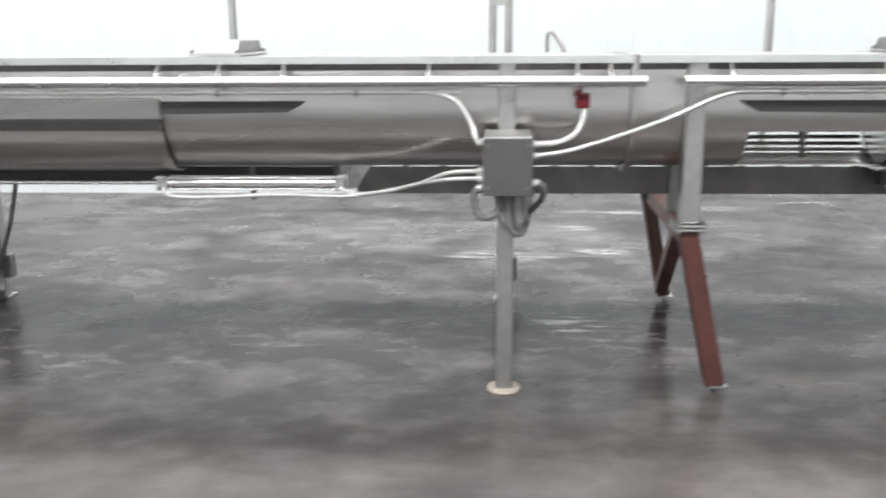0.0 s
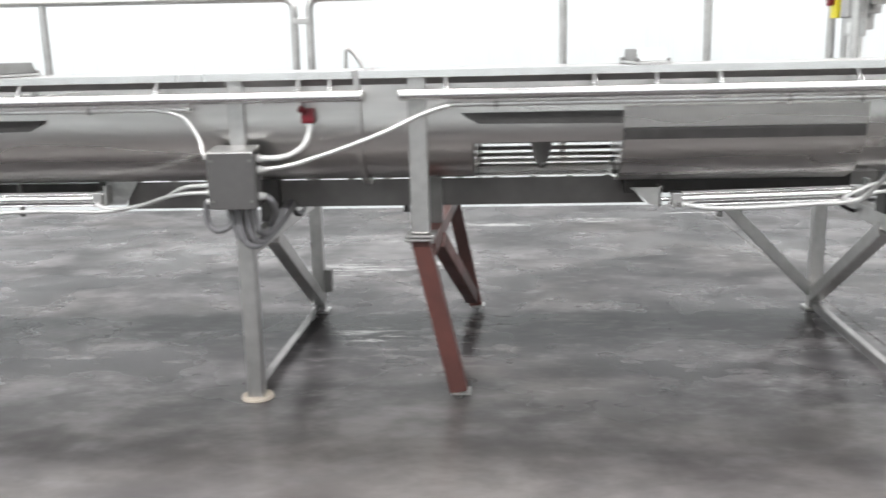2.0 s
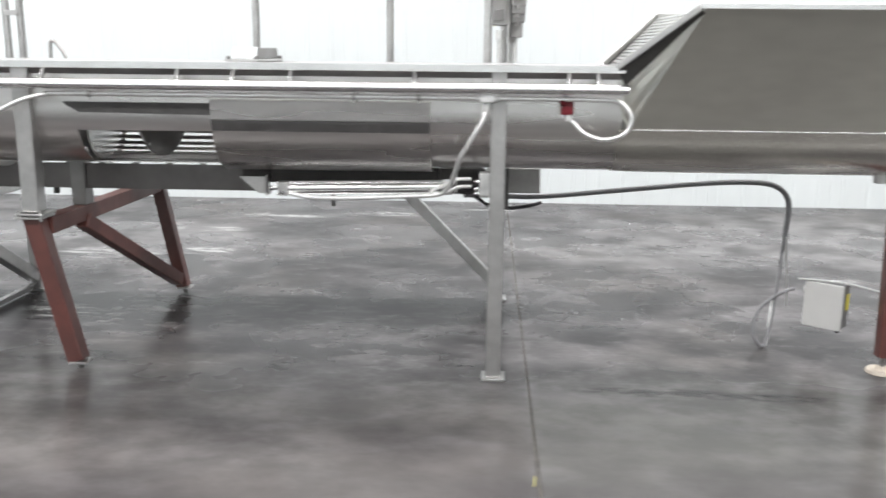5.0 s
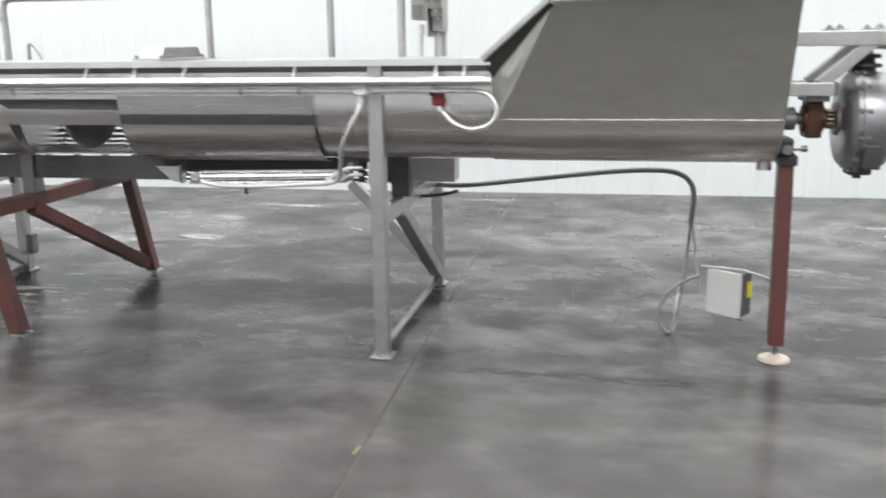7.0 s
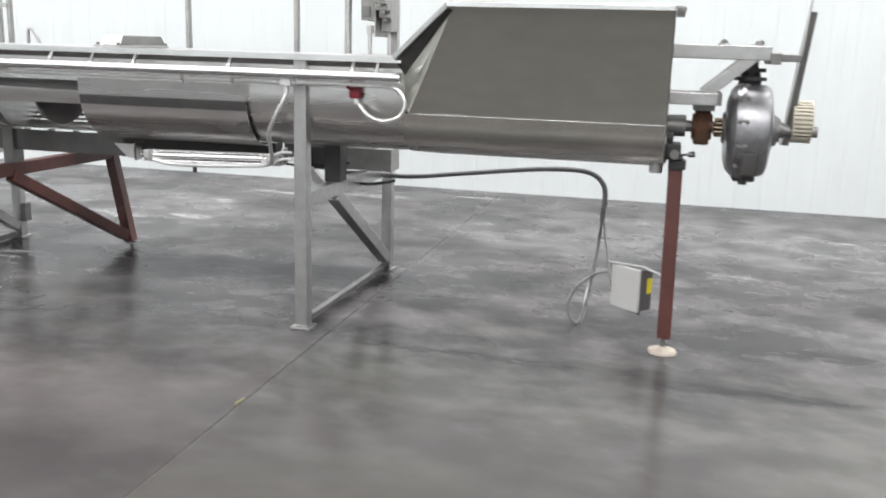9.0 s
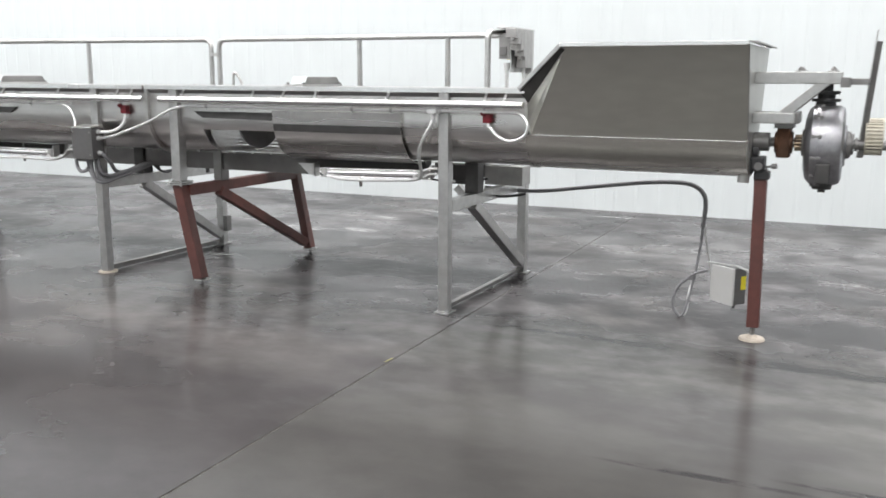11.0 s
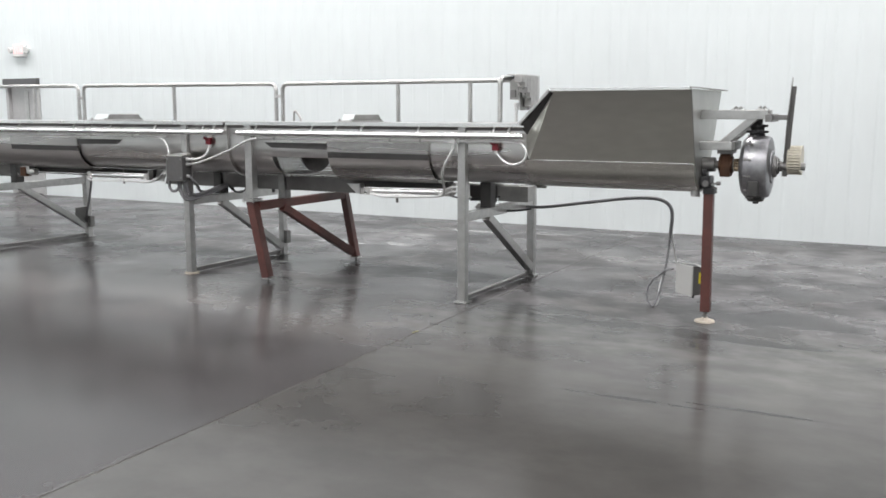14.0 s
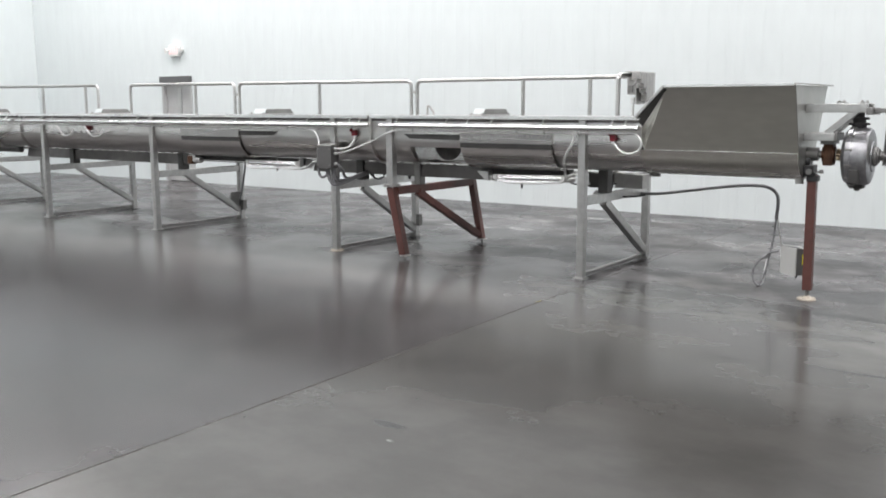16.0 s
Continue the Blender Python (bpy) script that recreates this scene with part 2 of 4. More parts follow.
# small spots are marks; the wide ones below the conveyor paint its shade
STAINS_AND_SHADE = [(4.15, 4.53, 0.45, 0.07), (4.62, 4.50, 0.4, 0.06), (5.7, 4.42, 0.6, 0.10), (5.9, 5.05, 0.5, 0.12), (4.3, 6.1, 0.5, 0.16), (2.6, 5.0, 0.7, 0.14), (0.1, 5.6, 0.8, 0.2),
          (1.3, 5.5, 1.9, 0.7), (2.9, 5.7, 1.0, 0.4), (-1.2, 5.2, 1.4, 0.6), (4.32, 0.93, 0.13, 0.04), (5.3, 2.93, 0.5, 0.03), (5.88, 3.01, 0.4, 0.03)]
SCUFFS = [(0.75, 6.98, 0.5, 0.22), (1.3, 7.12, 0.45, 0.16), (1.09, 5.54, 0.3, 0.16), (1.8, 8.56, 0.7, 0.14), (2.5, 8.7, 0.45, 0.13), (3.5, 7.33, 0.28, 0.12),
          (3.45, 8.93, 0.35, 0.14), (5.64, 6.56, 0.24, 0.13), (6.55, 8.02, 0.2, 0.12), (6.6, 7.15, 0.25, 0.14), (1.2, 7.9, 0.4, 0.14), (4.46, 0.77, 0.035, 0.008)]
CONCRETE = concrete()
JOINT = material("joint_filler", (0.10, 0.092, 0.078), 0.8, 0.0, (24, 0.5, 0), 0.9, 2.2, tint=(0.028, 0.027, 0.025))


# ---- mesh tools ----
V = Vector


def box(bm, lo, hi, bevel=0.0, turn=None):
    """An upright block between two corners, with its edges eased."""
    lo, hi = V(lo), V(hi)
    got = bmesh.ops.create_cube(bm, size=1.0, matrix=Matrix.Translation((lo + hi) / 2) @ (turn or Matrix()) @ Matrix.Diagonal((*(hi - lo), 1)))
    vs = got["verts"]
    if bevel:
        es = list({e for v in vs for e in v.link_edges})
        bmesh.ops.bevel(bm, geom=es, offset=bevel, segments=2, profile=0.6, affect="EDGES")
    return bm


def bar(bm, a, b, w, h, bevel=0.004, up=(0, 0, 1)):
    """A square or flat bar from a to b, w across and h high."""
    a, b = V(a), V(b)
    d = (b - a).normalized()
    side = d.cross(V(up))
    side = side.normalized() if side.length > 1e-4 else V((1, 0, 0))
    top = side.cross(d).normalized()
    m = Matrix((side, d, top)).transposed().to_4x4()
    m.translation = (a + b) / 2
    got = bmesh.ops.create_cube(bm, size=1.0, matrix=m @ Matrix.Diagonal((w, (b - a).length, h, 1)))
    if bevel:
        es = list({e for v in got["verts"] for e in v.link_edges})
        bmesh.ops.bevel(bm, geom=es, offset=bevel, segments=2, profile=0.6, affect="EDGES")
    return bm


def rod(bm, a, b, r, seg=20, r2=None, bevel=0.0):
    a, b = V(a), V(b)
    d = b - a
    m = Matrix.Translation((a + b) / 2) @ d.to_track_quat("Z", "Y").to_matrix().to_4x4()
    got = bmesh.ops.create_cone(bm, cap_ends=True, segments=seg, radius1=r, radius2=r if r2 is None else r2, depth=d.length, matrix=m)
    if seg > 8:
        for f in {f for v in got["verts"] for f in v.link_faces}:
            if len(f.verts) == 4:
                f.smooth = True
            else:
                for e in f.edges:
                    e.smooth = False
    if bevel:
        es = [e for e in {e for v in got["verts"] for e in v.link_edges} if any(len(f.verts) > 4 for f in e.link_faces)]
        bmesh.ops.bevel(bm, geom=es, offset=bevel, segments=2, profile=0.6, affect="EDGES")
    return bm


def smooth_path(pts, steps=8):
    """A rounded line through the points."""
    p = [V(q) for q in pts]
    p = [2 * p[0] - p[1]] + p + [2 * p[-1] - p[-2]]
    out = []
    for i in range(1, len(p) - 2):
        for k in range(steps):
            t = k / steps
            a, b, c, d = p[i - 1:i + 3]
            out.append(0.5 * (2 * b + (c - a) * t + (2 * a - 5 * b + 4 * c - d) * t * t + (3 * b - a - 3 * c + d) * t ** 3))
    return out + [p[-2]]


def tube(bm, pts, r, seg=12, steps=8, round_path=True):
    """A tube along a line, closed at both ends."""
    path = smooth_path(pts, steps) if round_path else [V(q) for q in pts]
    rings, side = [], None
    for i, p in enumerate(path):
        d = (path[min(i + 1, len(path) - 1)] - path[max(i - 1, 0)]).normalized()
        if side is None:
            side = d.cross(V((0, 0, 1)))
            if side.length < 1e-3:
                side = d.cross(V((0, 1, 0)))
        side = (side - d * side.dot(d)).normalized()
        other = d.cross(side)
        rings.append([bm.verts.new(p + r * (math.cos(2 * math.pi * k / seg) * side + math.sin(2 * math.pi * k / seg) * other)) for k in range(seg)])
    for a, b in zip(rings, rings[1:]):
        for k in range(seg):
            bm.faces.new((a[k], a[(k + 1) % seg], b[(k + 1) % seg], b[k])).smooth = True
    for f in (bm.faces.new(rings[0][::-1]), bm.faces.new(rings[-1])):
        for e in f.edges:
            e.smooth = False
    return bm


def corner_path(pts, radius, n=6):
    """Straight runs with rounded bends."""
    pts = [V(p) for p in pts]
    out = [pts[0]]
    for a, b, c in zip(pts, pts[1:], pts[2:]):
        u, w = (a - b).normalized(), (c - b).normalized()
        s, e = b + u * radius, b + w * radius
        for k in range(n + 1):
            t = k / n
            out.append((1 - t) ** 2 * s + 2 * t * (1 - t) * b + t * t * e)
    return out + [pts[-1]]


def sheet(bm, rows, thick, smooth=True):
    """A plate of the given thickness through a grid of points (rows of equal length)."""
    g = [[V(p) for p in row] for row in rows]
    nr, nc = len(g), len(g[0])
    nor = []
    for i in range(nr):
        line = []
        for j in range(nc):
            a = g[min(i + 1, nr - 1)][j] - g[max(i - 1, 0)][j]
            b = g[i][min(j + 1, nc - 1)] - g[i][max(j - 1, 0)]
            line.append(a.cross(b).normalized())
        nor.append(line)
    top = [[bm.verts.new(p) for p in row] for row in g]
    low = [[bm.verts.new(p - thick * n_) for p, n_ in zip(row, ns)] for row, ns in zip(g, nor)]
    for i in range(nr - 1):
        for j in range(nc - 1):
            bm.faces.new((top[i][j], top[i + 1][j], top[i + 1][j + 1], top[i][j + 1])).smooth = smooth
            bm.faces.new((low[i][j + 1], low[i + 1][j + 1], low[i + 1][j], low[i][j])).smooth = smooth
    rims = []
    for i in range(nr - 1):
        for j, s in ((0, 1), (nc - 1, -1)):
            q = (top[i][j], low[i][j], low[i + 1][j], top[i + 1][j])
            rims.append(bm.faces.new(q if s > 0 else q[::-1]))
    for j in range(nc - 1):
        for i, s in ((0, -1), (nr - 1, 1)):
            q = (top[i][j], low[i][j], low[i][j + 1], top[i][j + 1])
            rims.append(bm.faces.new(q if s > 0 else q[::-1]))
    for f in rims:
        for e in f.edges:
            e.smooth = False
    return bm


def prism(bm, outline, a, b, axis="x", bevel=0.0):
    """An outline in the two other axes, pushed out from a to b along the axis."""
    def at(p, v):
        return {"x": (v, p[0], p[1]), "y": (p[0], v, p[1]), "z": (p[0], p[1], v)}[axis]
    lo = [bm.verts.new(at(p, a)) for p in outline]
    hi = [bm.verts.new(at(p, b)) for p in outline]
    n_ = len(outline)
    made = [bm.faces.new(lo[::-1]), bm.faces.new(hi)]
    for k in range(n_):
        made.append(bm.faces.new((lo[k], lo[(k + 1) % n_], hi[(k + 1) % n_], hi[k])))
    bmesh.ops.recalc_face_normals(bm, faces=made)
    if bevel:
        es = list({e for f in made for e in f.edges})
        bmesh.ops.bevel(bm, geom=es, offset=bevel, segments=2, profile=0.6, affect="EDGES")
    return bm


BASE = {}


def thing(name, label, category, base, group="", kind=""):
    """An empty at the base of a thing, to which its parts belong."""
    ob = new(name)
    ob.empty_display_size = 0.1
    ob.location = base
    BASE[ob.name] = V(base)
    return tagged(ob, label, category, group, kind)


def part(name, bm, mat, parent, label=""):
    """One mesh under a thing or a part; bm is in the world's metres."""
    base = BASE[parent.name]
    bmesh.ops.translate(bm, verts=bm.verts, vec=-base)
    me = bpy.data.meshes.new(name)
    bm.to_mesh(me)
    bm.free()
    me.materials.append(mat)
    ob = new(name, me)
    ob.parent = parent
    BASE[ob.name] = base
    return tagged(ob, label)


def solo(name, bm, mat, label="", category="", base=(0, 0, 0), group="", kind=""):
    """A thing that is one mesh."""
    bmesh.ops.translate(bm, verts=bm.verts, vec=-V(base))
    me = bpy.data.meshes.new(name)
    bm.to_mesh(me)
    bm.free()
    me.materials.append(mat)
    ob = new(name, me)
    ob.location = base
    BASE[ob.name] = V(base)
    return tagged(ob, label, category, group, kind)


def B():
    return bmesh.new()


# ---- the hall ----
floor = thing("floor", "worn grey sealed concrete floor with a saw-cut joint", "floor", (0, 0, 0), kind="structure")
part("joint_bed", box(B(), (JX - 0.2, SOUTH, -0.12), (JX + 0.2, NORTH, -0.003)), JOINT, floor, "dark filled floor joint")
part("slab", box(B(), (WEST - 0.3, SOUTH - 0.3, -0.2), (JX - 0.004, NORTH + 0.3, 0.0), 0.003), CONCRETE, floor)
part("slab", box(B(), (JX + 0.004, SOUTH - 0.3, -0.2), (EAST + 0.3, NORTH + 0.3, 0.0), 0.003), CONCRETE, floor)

mark = B()
prism(mark, [(3.592, 3.635), (3.599, 3.632), (3.602, 3.66), (3.606, 3.70), (3.602, 3.71), (3.597, 3.675), (3.595, 3.65)], 0.0005, 0.002, "z")
solo("paint_mark", mark, PALEY, "small faded yellow paint mark on the concrete", "paint mark", (3.6, 3.66, 0.0005))

DOOR_L, DOOR_R, DOOR_H = -7.955, -7.195, 1.98
wall = thing("wall_north", "white insulated metal panel wall with fine vertical ribs", "wall", (0, NORTH, 0), kind="structure")
PW, PITCH = 1.15, 0.23


def wall_panel(x0, x1, z0, z1):
    """A panel with shallow pressed ribs, its edges folded back at the seams."""
    bm = B()
    pts = [(x0, 0.03), (x0, 0.0018), (x0 + 0.008, 0.0)]
    x = x0 + PITCH / 2
    while x < x1 - 0.05:
        pts += [(x - 0.022, 0.0), (x - 0.008, 0.0022), (x + 0.008, 0.0022), (x + 0.022, 0.0)]
        x += PITCH
    pts += [(x1 - 0.008, 0.0), (x1, 0.0018), (x1, 0.03)]
    prism(bm, [(p[0], NORTH + p[1]) for p in pts], z0, z1, "z")
    return bm


x = WEST
while x < EAST - 0.01:
    x1 = min(x + PW, EAST)
    if abs(x1 - DOOR_L) < 0.6:
        x1 = DOOR_L - 0.06
    if abs(x - (DOOR_L - 0.06)) < 0.01:
        x1 = DOOR_R + 0.06
        part("panel", wall_panel(x, x1, DOOR_H + 0.06, HIGH), WHITEP, wall)
    else:
        part("panel", wall_panel(x, x1, 0.0, HIGH), WHITEP, wall)
    x = x1
bm = B()
box(bm, (WEST, NORTH + 0.03, 0), (DOOR_L - 0.06, NORTH + 0.2, HIGH))
box(bm, (DOOR_R + 0.06, NORTH + 0.03, 0), (EAST, NORTH + 0.2, HIGH))
box(bm, (DOOR_L - 0.06, NORTH + 0.03, DOOR_H + 0.06), (DOOR_R + 0.06, NORTH + 0.2, HIGH))
part("wall_core", bm, WHITEP, wall)

# the east wall is unseen, set far off to dim the steel's reflections
for name, lo, hi in (("wall_west", (WEST - 0.2, SOUTH, 0), (WEST, NORTH, HIGH)), ("wall_east", (EAST, SOUTH, 0), (EAST + 0.2, NORTH, HIGH)),
                     ("wall_south", (WEST, SOUTH - 0.2, 0), (EAST, SOUTH, HIGH))):
    solo(name, box(B(), lo, hi), WHITEP, "plain white panel wall of the hall", "wall", ((lo[0] + hi[0]) / 2, (lo[1] + hi[1]) / 2, 0), kind="structure")
solo("ceiling", box(B(), (WEST - 0.2, SOUTH - 0.2, HIGH), (EAST + 0.2, NORTH + 0.2, HIGH + 0.2)), CEILM, "white ceiling of the hall", "ceiling", (0, 0, HIGH), kind="structure")

door = thing("door_1", "closed grey steel door with a dark frame in the white wall", "door", ((DOOR_L + DOOR_R) / 2, NORTH, 0), kind="structure")
bm = B()
box(bm, (DOOR_L - 0.055, NORTH - 0.02, 0), (DOOR_L, NORTH + 0.15, DOOR_H), 0.003)
box(bm, (DOOR_R, NORTH - 0.02, 0), (DOOR_R + 0.055, NORTH + 0.15, DOOR_H), 0.003)
part("door_frame", bm, DOORM, door)
part("door_head", box(B(), (DOOR_L - 0.06, NORTH - 0.07, DOOR_H - 0.06), (DOOR_R + 0.06, NORTH + 0.15, DOOR_H + 0.055), 0.004), DOORD, door, "dark door head with a drip edge")
leaf = part("door_leaf", box(B(), (DOOR_L + 0.004, NORTH + 0.05, 0.012), (DOOR_R - 0.004, NORTH + 0.095, DOOR_H - 0.004), 0.003), DOORM, door)
bm = B()
box(bm, (-7.60, NORTH + 0.035, 0.95), (-7.50, NORTH + 0.05, 1.82), 0.004)
part("door_glass_strip", bm, GALV, leaf, "pale upright strip on the door")
bm = B()
rod(bm, (DOOR_R - 0.09, NORTH + 0.05, 1.02), (DOOR_R - 0.09, NORTH - 0.0, 1.02), 0.012)
rod(bm, (DOOR_R - 0.09, NORTH + 0.0, 1.02), (DOOR_R - 0.2, NORTH + 0.0, 1.02), 0.009)
part("door_handle", bm, GALV, leaf)

sign = thing("exit_sign", "white exit sign with a red face and two lamp heads", "exit sign", (-7.545, NORTH, 2.40))
shell_box = part("sign_housing", box(B(), (-7.685, NORTH - 0.07, 2.41), (-7.405, NORTH, 2.63), 0.012), SIGNW, sign)
bm = B()
for k in range(4):
    box(bm, (-7.65 + 0.057 * k, NORTH - 0.075, 2.465), (-7.615 + 0.057 * k, NORTH - 0.068, 2.585))
part("sign_lettering", bm, SIGNR, shell_box, "red bars of lettering")
for s in (-1, 1):
    bm = B()
    rod(bm, (-7.545 + s * 0.14, NORTH - 0.035, 2.515), (-7.545 + s * 0.19, NORTH - 0.045, 2.535), 0.012)
    rod(bm, (-7.545 + s * 0.20, NORTH - 0.02, 2.535), (-7.545 + s * 0.215, NORTH - 0.09, 2.52), 0.035, 16, 0.05)
    part("lamp_head", bm, SIGNW, sign)

# bodies for the assumed lamps, which are out of view
for ob in [o for o in scene.objects if o.type == "LIGHT"]:
    c = ob.matrix_world.translation
    lampb = thing("ceiling_light", "assumed long white ceiling light of the hall, out of view", "ceiling light", (c.x, c.y, HIGH), "ceiling lights of the hall")
    part("lamp_body", box(B(), (c.x - 6.55, c.y - 0.65, HIGH - 0.14), (c.x + 6.55, c.y + 0.65, HIGH - 0.004), 0.01), SIGNW, lampb)

# ---- the trough of the screw conveyor ----
CY, CZ, R = 4.905, 1.165, 0.245
TOP = 1.375
FRONT = 4.605
JOIN, END, HOP0, HOP1 = 1.19, -9.5, 3.975, 5.185


def trough_line(r=R, half=None, n=28):
    """The trough's outer line in y and z from the front edge under the belly to the back edge."""
    pts = [(CY - r, TOP - 0.004), (CY - r, CZ + 0.02)]
    pts += [(CY - r * math.cos(math.pi * k / n), CZ - r * math.sin(math.pi * k / n)) for k in range(n + 1)]
    return pts + [(CY + r, CZ + 0.02), (CY + r, TOP - 0.004)]


def arc(r, a0, a1, n=16):
    """Points of an arc; 0 degrees is the front, 90 straight down, 180 the back."""
    return [(CY - r * math.cos(math.radians(a0 + (a1 - a0) * k / n)), CZ - r * math.sin(math.radians(a0 + (a1 - a0) * k / n))) for k in range(n + 1)]


def shell(bm, line, x0, x1, thick=0.004):
    xs = [x0 + (x1 - x0) * k / 4 for k in range(5)]
    return sheet(bm, [[(xx, y, z) for y, z in line] for xx in xs], thick)


conveyor = thing("screw_conveyor", "long stainless steel screw conveyor trough on legs", "conveyor", (0, CY, 0))
OPEN0, OPEN1, A0, A1 = 1.645, 2.30, 19.5, 80.0
for x0, x1 in ((END, -4.95), (-4.93, JOIN - 0.012), (JOIN + 0.012, OPEN0), (OPEN1, HOP0)):
    part("trough", shell(B(), trough_line(), x0, x1), STEEL, conveyor)
for x0, x1 in ((END, -4.952), (-4.928, JOIN - 0.012), (JOIN + 0.012, HOP0)):
    for s_ in (1, -1):
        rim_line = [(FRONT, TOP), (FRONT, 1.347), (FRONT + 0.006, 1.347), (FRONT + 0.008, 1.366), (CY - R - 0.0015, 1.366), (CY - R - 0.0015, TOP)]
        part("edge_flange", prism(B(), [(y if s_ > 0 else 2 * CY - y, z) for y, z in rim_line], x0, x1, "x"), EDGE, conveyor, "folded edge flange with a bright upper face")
        # shade below the lip is put into this strip's darker steel
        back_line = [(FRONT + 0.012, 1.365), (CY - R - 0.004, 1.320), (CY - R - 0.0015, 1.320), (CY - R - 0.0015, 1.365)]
        part("flange_return", prism(B(), [(y if s_ > 0 else 2 * CY - y, z) for y, z in back_line], x0, x1, "x"), RETURN, conveyor, "return under the edge flange, its shade put into the tone")
full = trough_line()
front = full[:2] + arc(R, 0, A0, 6)
belly = arc(R, A1, 114, 8)
back_up = arc(R, 164, 180, 4) + full[-2:]
part("trough_front_strip", shell(B(), front, OPEN0, OPEN1), STEEL, conveyor)
part("trough_belly_strip", shell(B(), belly, OPEN0, OPEN1), STEEL, conveyor)
part("trough_back_strip", shell(B(), back_up, OPEN0, OPEN1), STEEL, conveyor)
for k in range(2, 8):
    a = 99 + 8.1 * k
    part("screen_bar", shell(B(), arc(R, a, a + 4.6, 2), OPEN0, OPEN1 - 0.05), STEEL, conveyor)
for xx in (OPEN0 + 0.02,):
    part("screen_rib", shell(B(), arc(R + 0.012, 96, 164, 14), xx - 0.012, xx + 0.012), STEEL, conveyor)

ring = arc(R + 0.018, 12, 126, 20) + arc(R - 0.010, 12, 126, 20)[::-1]
part("gate_end_ring", prism(B(), ring, OPEN1 - 0.034, OPEN1 - 0.024, "x"), EDGE, conveyor, "bright ring at the gate's end")
for xx in (JOIN, -4.94):
    bm = B()
    ring = [(CY - R - 0.035, TOP + 0.004)] + arc(R + 0.03, 0, 180, 24) + [(CY + R + 0.035, TOP + 0.004)]
    inner = [(CY - R + 0.004, TOP + 0.004)] + arc(R - 0.004, 0, 180, 24) + [(CY + R - 0.004, TOP + 0.004)]
    prism(bm, ring + inner[::-1], xx - 0.011, xx + 0.011, "x")
    part("joint_plate", bm, STEEL, conveyor)

# the screw
AX = 1.10
bm = B()
rod(bm, (END + 0.1, CY, AX), (HOP1 + 0.003, CY, AX), 0.034, 24)
part("screw_shaft", bm, DARKST, conveyor)
PITCHS = 0.46
for start, stop in ((-4.8, 1.2), (2.33, HOP1 - 0.1)):
    rows = []
    for k in range(int((stop - start) / PITCHS * 24) + 1):
        xx = start + PITCHS * k / 24
        a = 2 * math.pi * (xx - 1.812) / PITCHS + math.pi
        rows.append([(xx, CY + rr * math.cos(a), AX + rr * math.sin(a)) for rr in (0.034, 0.10, 0.172)])
    part("screw_flight", sheet(B(), rows, 0.006), STEEL, conveyor)
rows = []
for k in range(25):
    a = math.pi * (1 + k / 24)
    rows.append([(1.93 + 0.24 * (k / 24 - 0.5) * 0.5, CY + rr * math.cos(a), AX + rr * math.sin(a)) for rr in (0.034, 0.10, 0.152)])
# shade on the cut flight is put into its greyer steel
part("cut_flight", sheet(B(), rows, 0.012), RETURN, conveyor, "single cut flight on the shaft, its dark side put into the tone")
blade = [(CY + 0.174 * math.cos(math.pi * (1 + k / 24)), AX + 0.174 * math.sin(math.pi * (1 + k / 24))) for k in range(25)]
# the end flights get a paler steel that paints the light they reflect
for xx in (1.655, 2.250):
    part("end_flight", prism(B(), blade + [(CY + 0.174, AX + 0.03), (CY - 0.174, AX + 0.03)], xx, xx + 0.006, "x"), EDGE, conveyor, "flight at the opening's end, reflected light put into its metal")
hem = [(CY + rr * math.cos(a_), AX + rr * math.sin(a_)) for rr, turns in ((0.190, range(25)), (0.1745, range(24, -1, -1))) for a_ in [math.pi * (1 + k / 24) for k in turns]]
part("flight_hem", prism(B(), hem, 2.249, 2.275, "x"), DARKTONE, conveyor, "dark rim along the flight's edge")


# sliding discharge gates with their guides
def gate(x0, x1, guide0, guide1):
    bm = shell(B(), arc(R + 0.022, 10, 128, 20), x0, x1, 0.005)
    part("sliding_gate", bm, STEEL, conveyor, "curved sliding gate on the trough")
    y0 = CY - R
    bm = B()
    prism(bm, [(y0 + 0.004, 1.222), (y0 - 0.032, 1.218), (y0 - 0.026, 1.137), (y0 - 0.024, 1.134), (y0 + 0.012, 1.134)], x0, x1, "x")
    part("gate_guide", bm, STEEL, conveyor)
    # the guide's undercut, with its shade put into the colour
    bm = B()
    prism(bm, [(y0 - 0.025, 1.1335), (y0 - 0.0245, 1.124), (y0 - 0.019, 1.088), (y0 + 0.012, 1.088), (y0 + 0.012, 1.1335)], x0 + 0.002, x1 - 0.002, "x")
    part("gate_undercut", bm, DARKTONE, conveyor, "undercut below the guide, its shade put into the dark tone")
    # guide strip, darkened to stand in for its shaded underside
    bm = B()
    far, near = (guide0, guide1) if guide1 < x1 else (guide1, guide0)
    s_ = 1 if near > far else -1
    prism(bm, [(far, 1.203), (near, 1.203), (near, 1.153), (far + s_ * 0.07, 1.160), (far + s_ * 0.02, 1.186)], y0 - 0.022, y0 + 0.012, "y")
    part("guide_strip", bm, DARKTONE, conveyor, "gate guide strip, its shaded underside put into the dark tone")


gate(2.24, 3.175, 1.60, 2.236)
gate(-1.62, -0.665, -0.66, -0.09)
gate(-6.6, -5.6, -7.4, -6.6)


# the hand tube along the front edge, on stand-offs
TUBE_Y, TUBE_Z = 4.565, 1.281
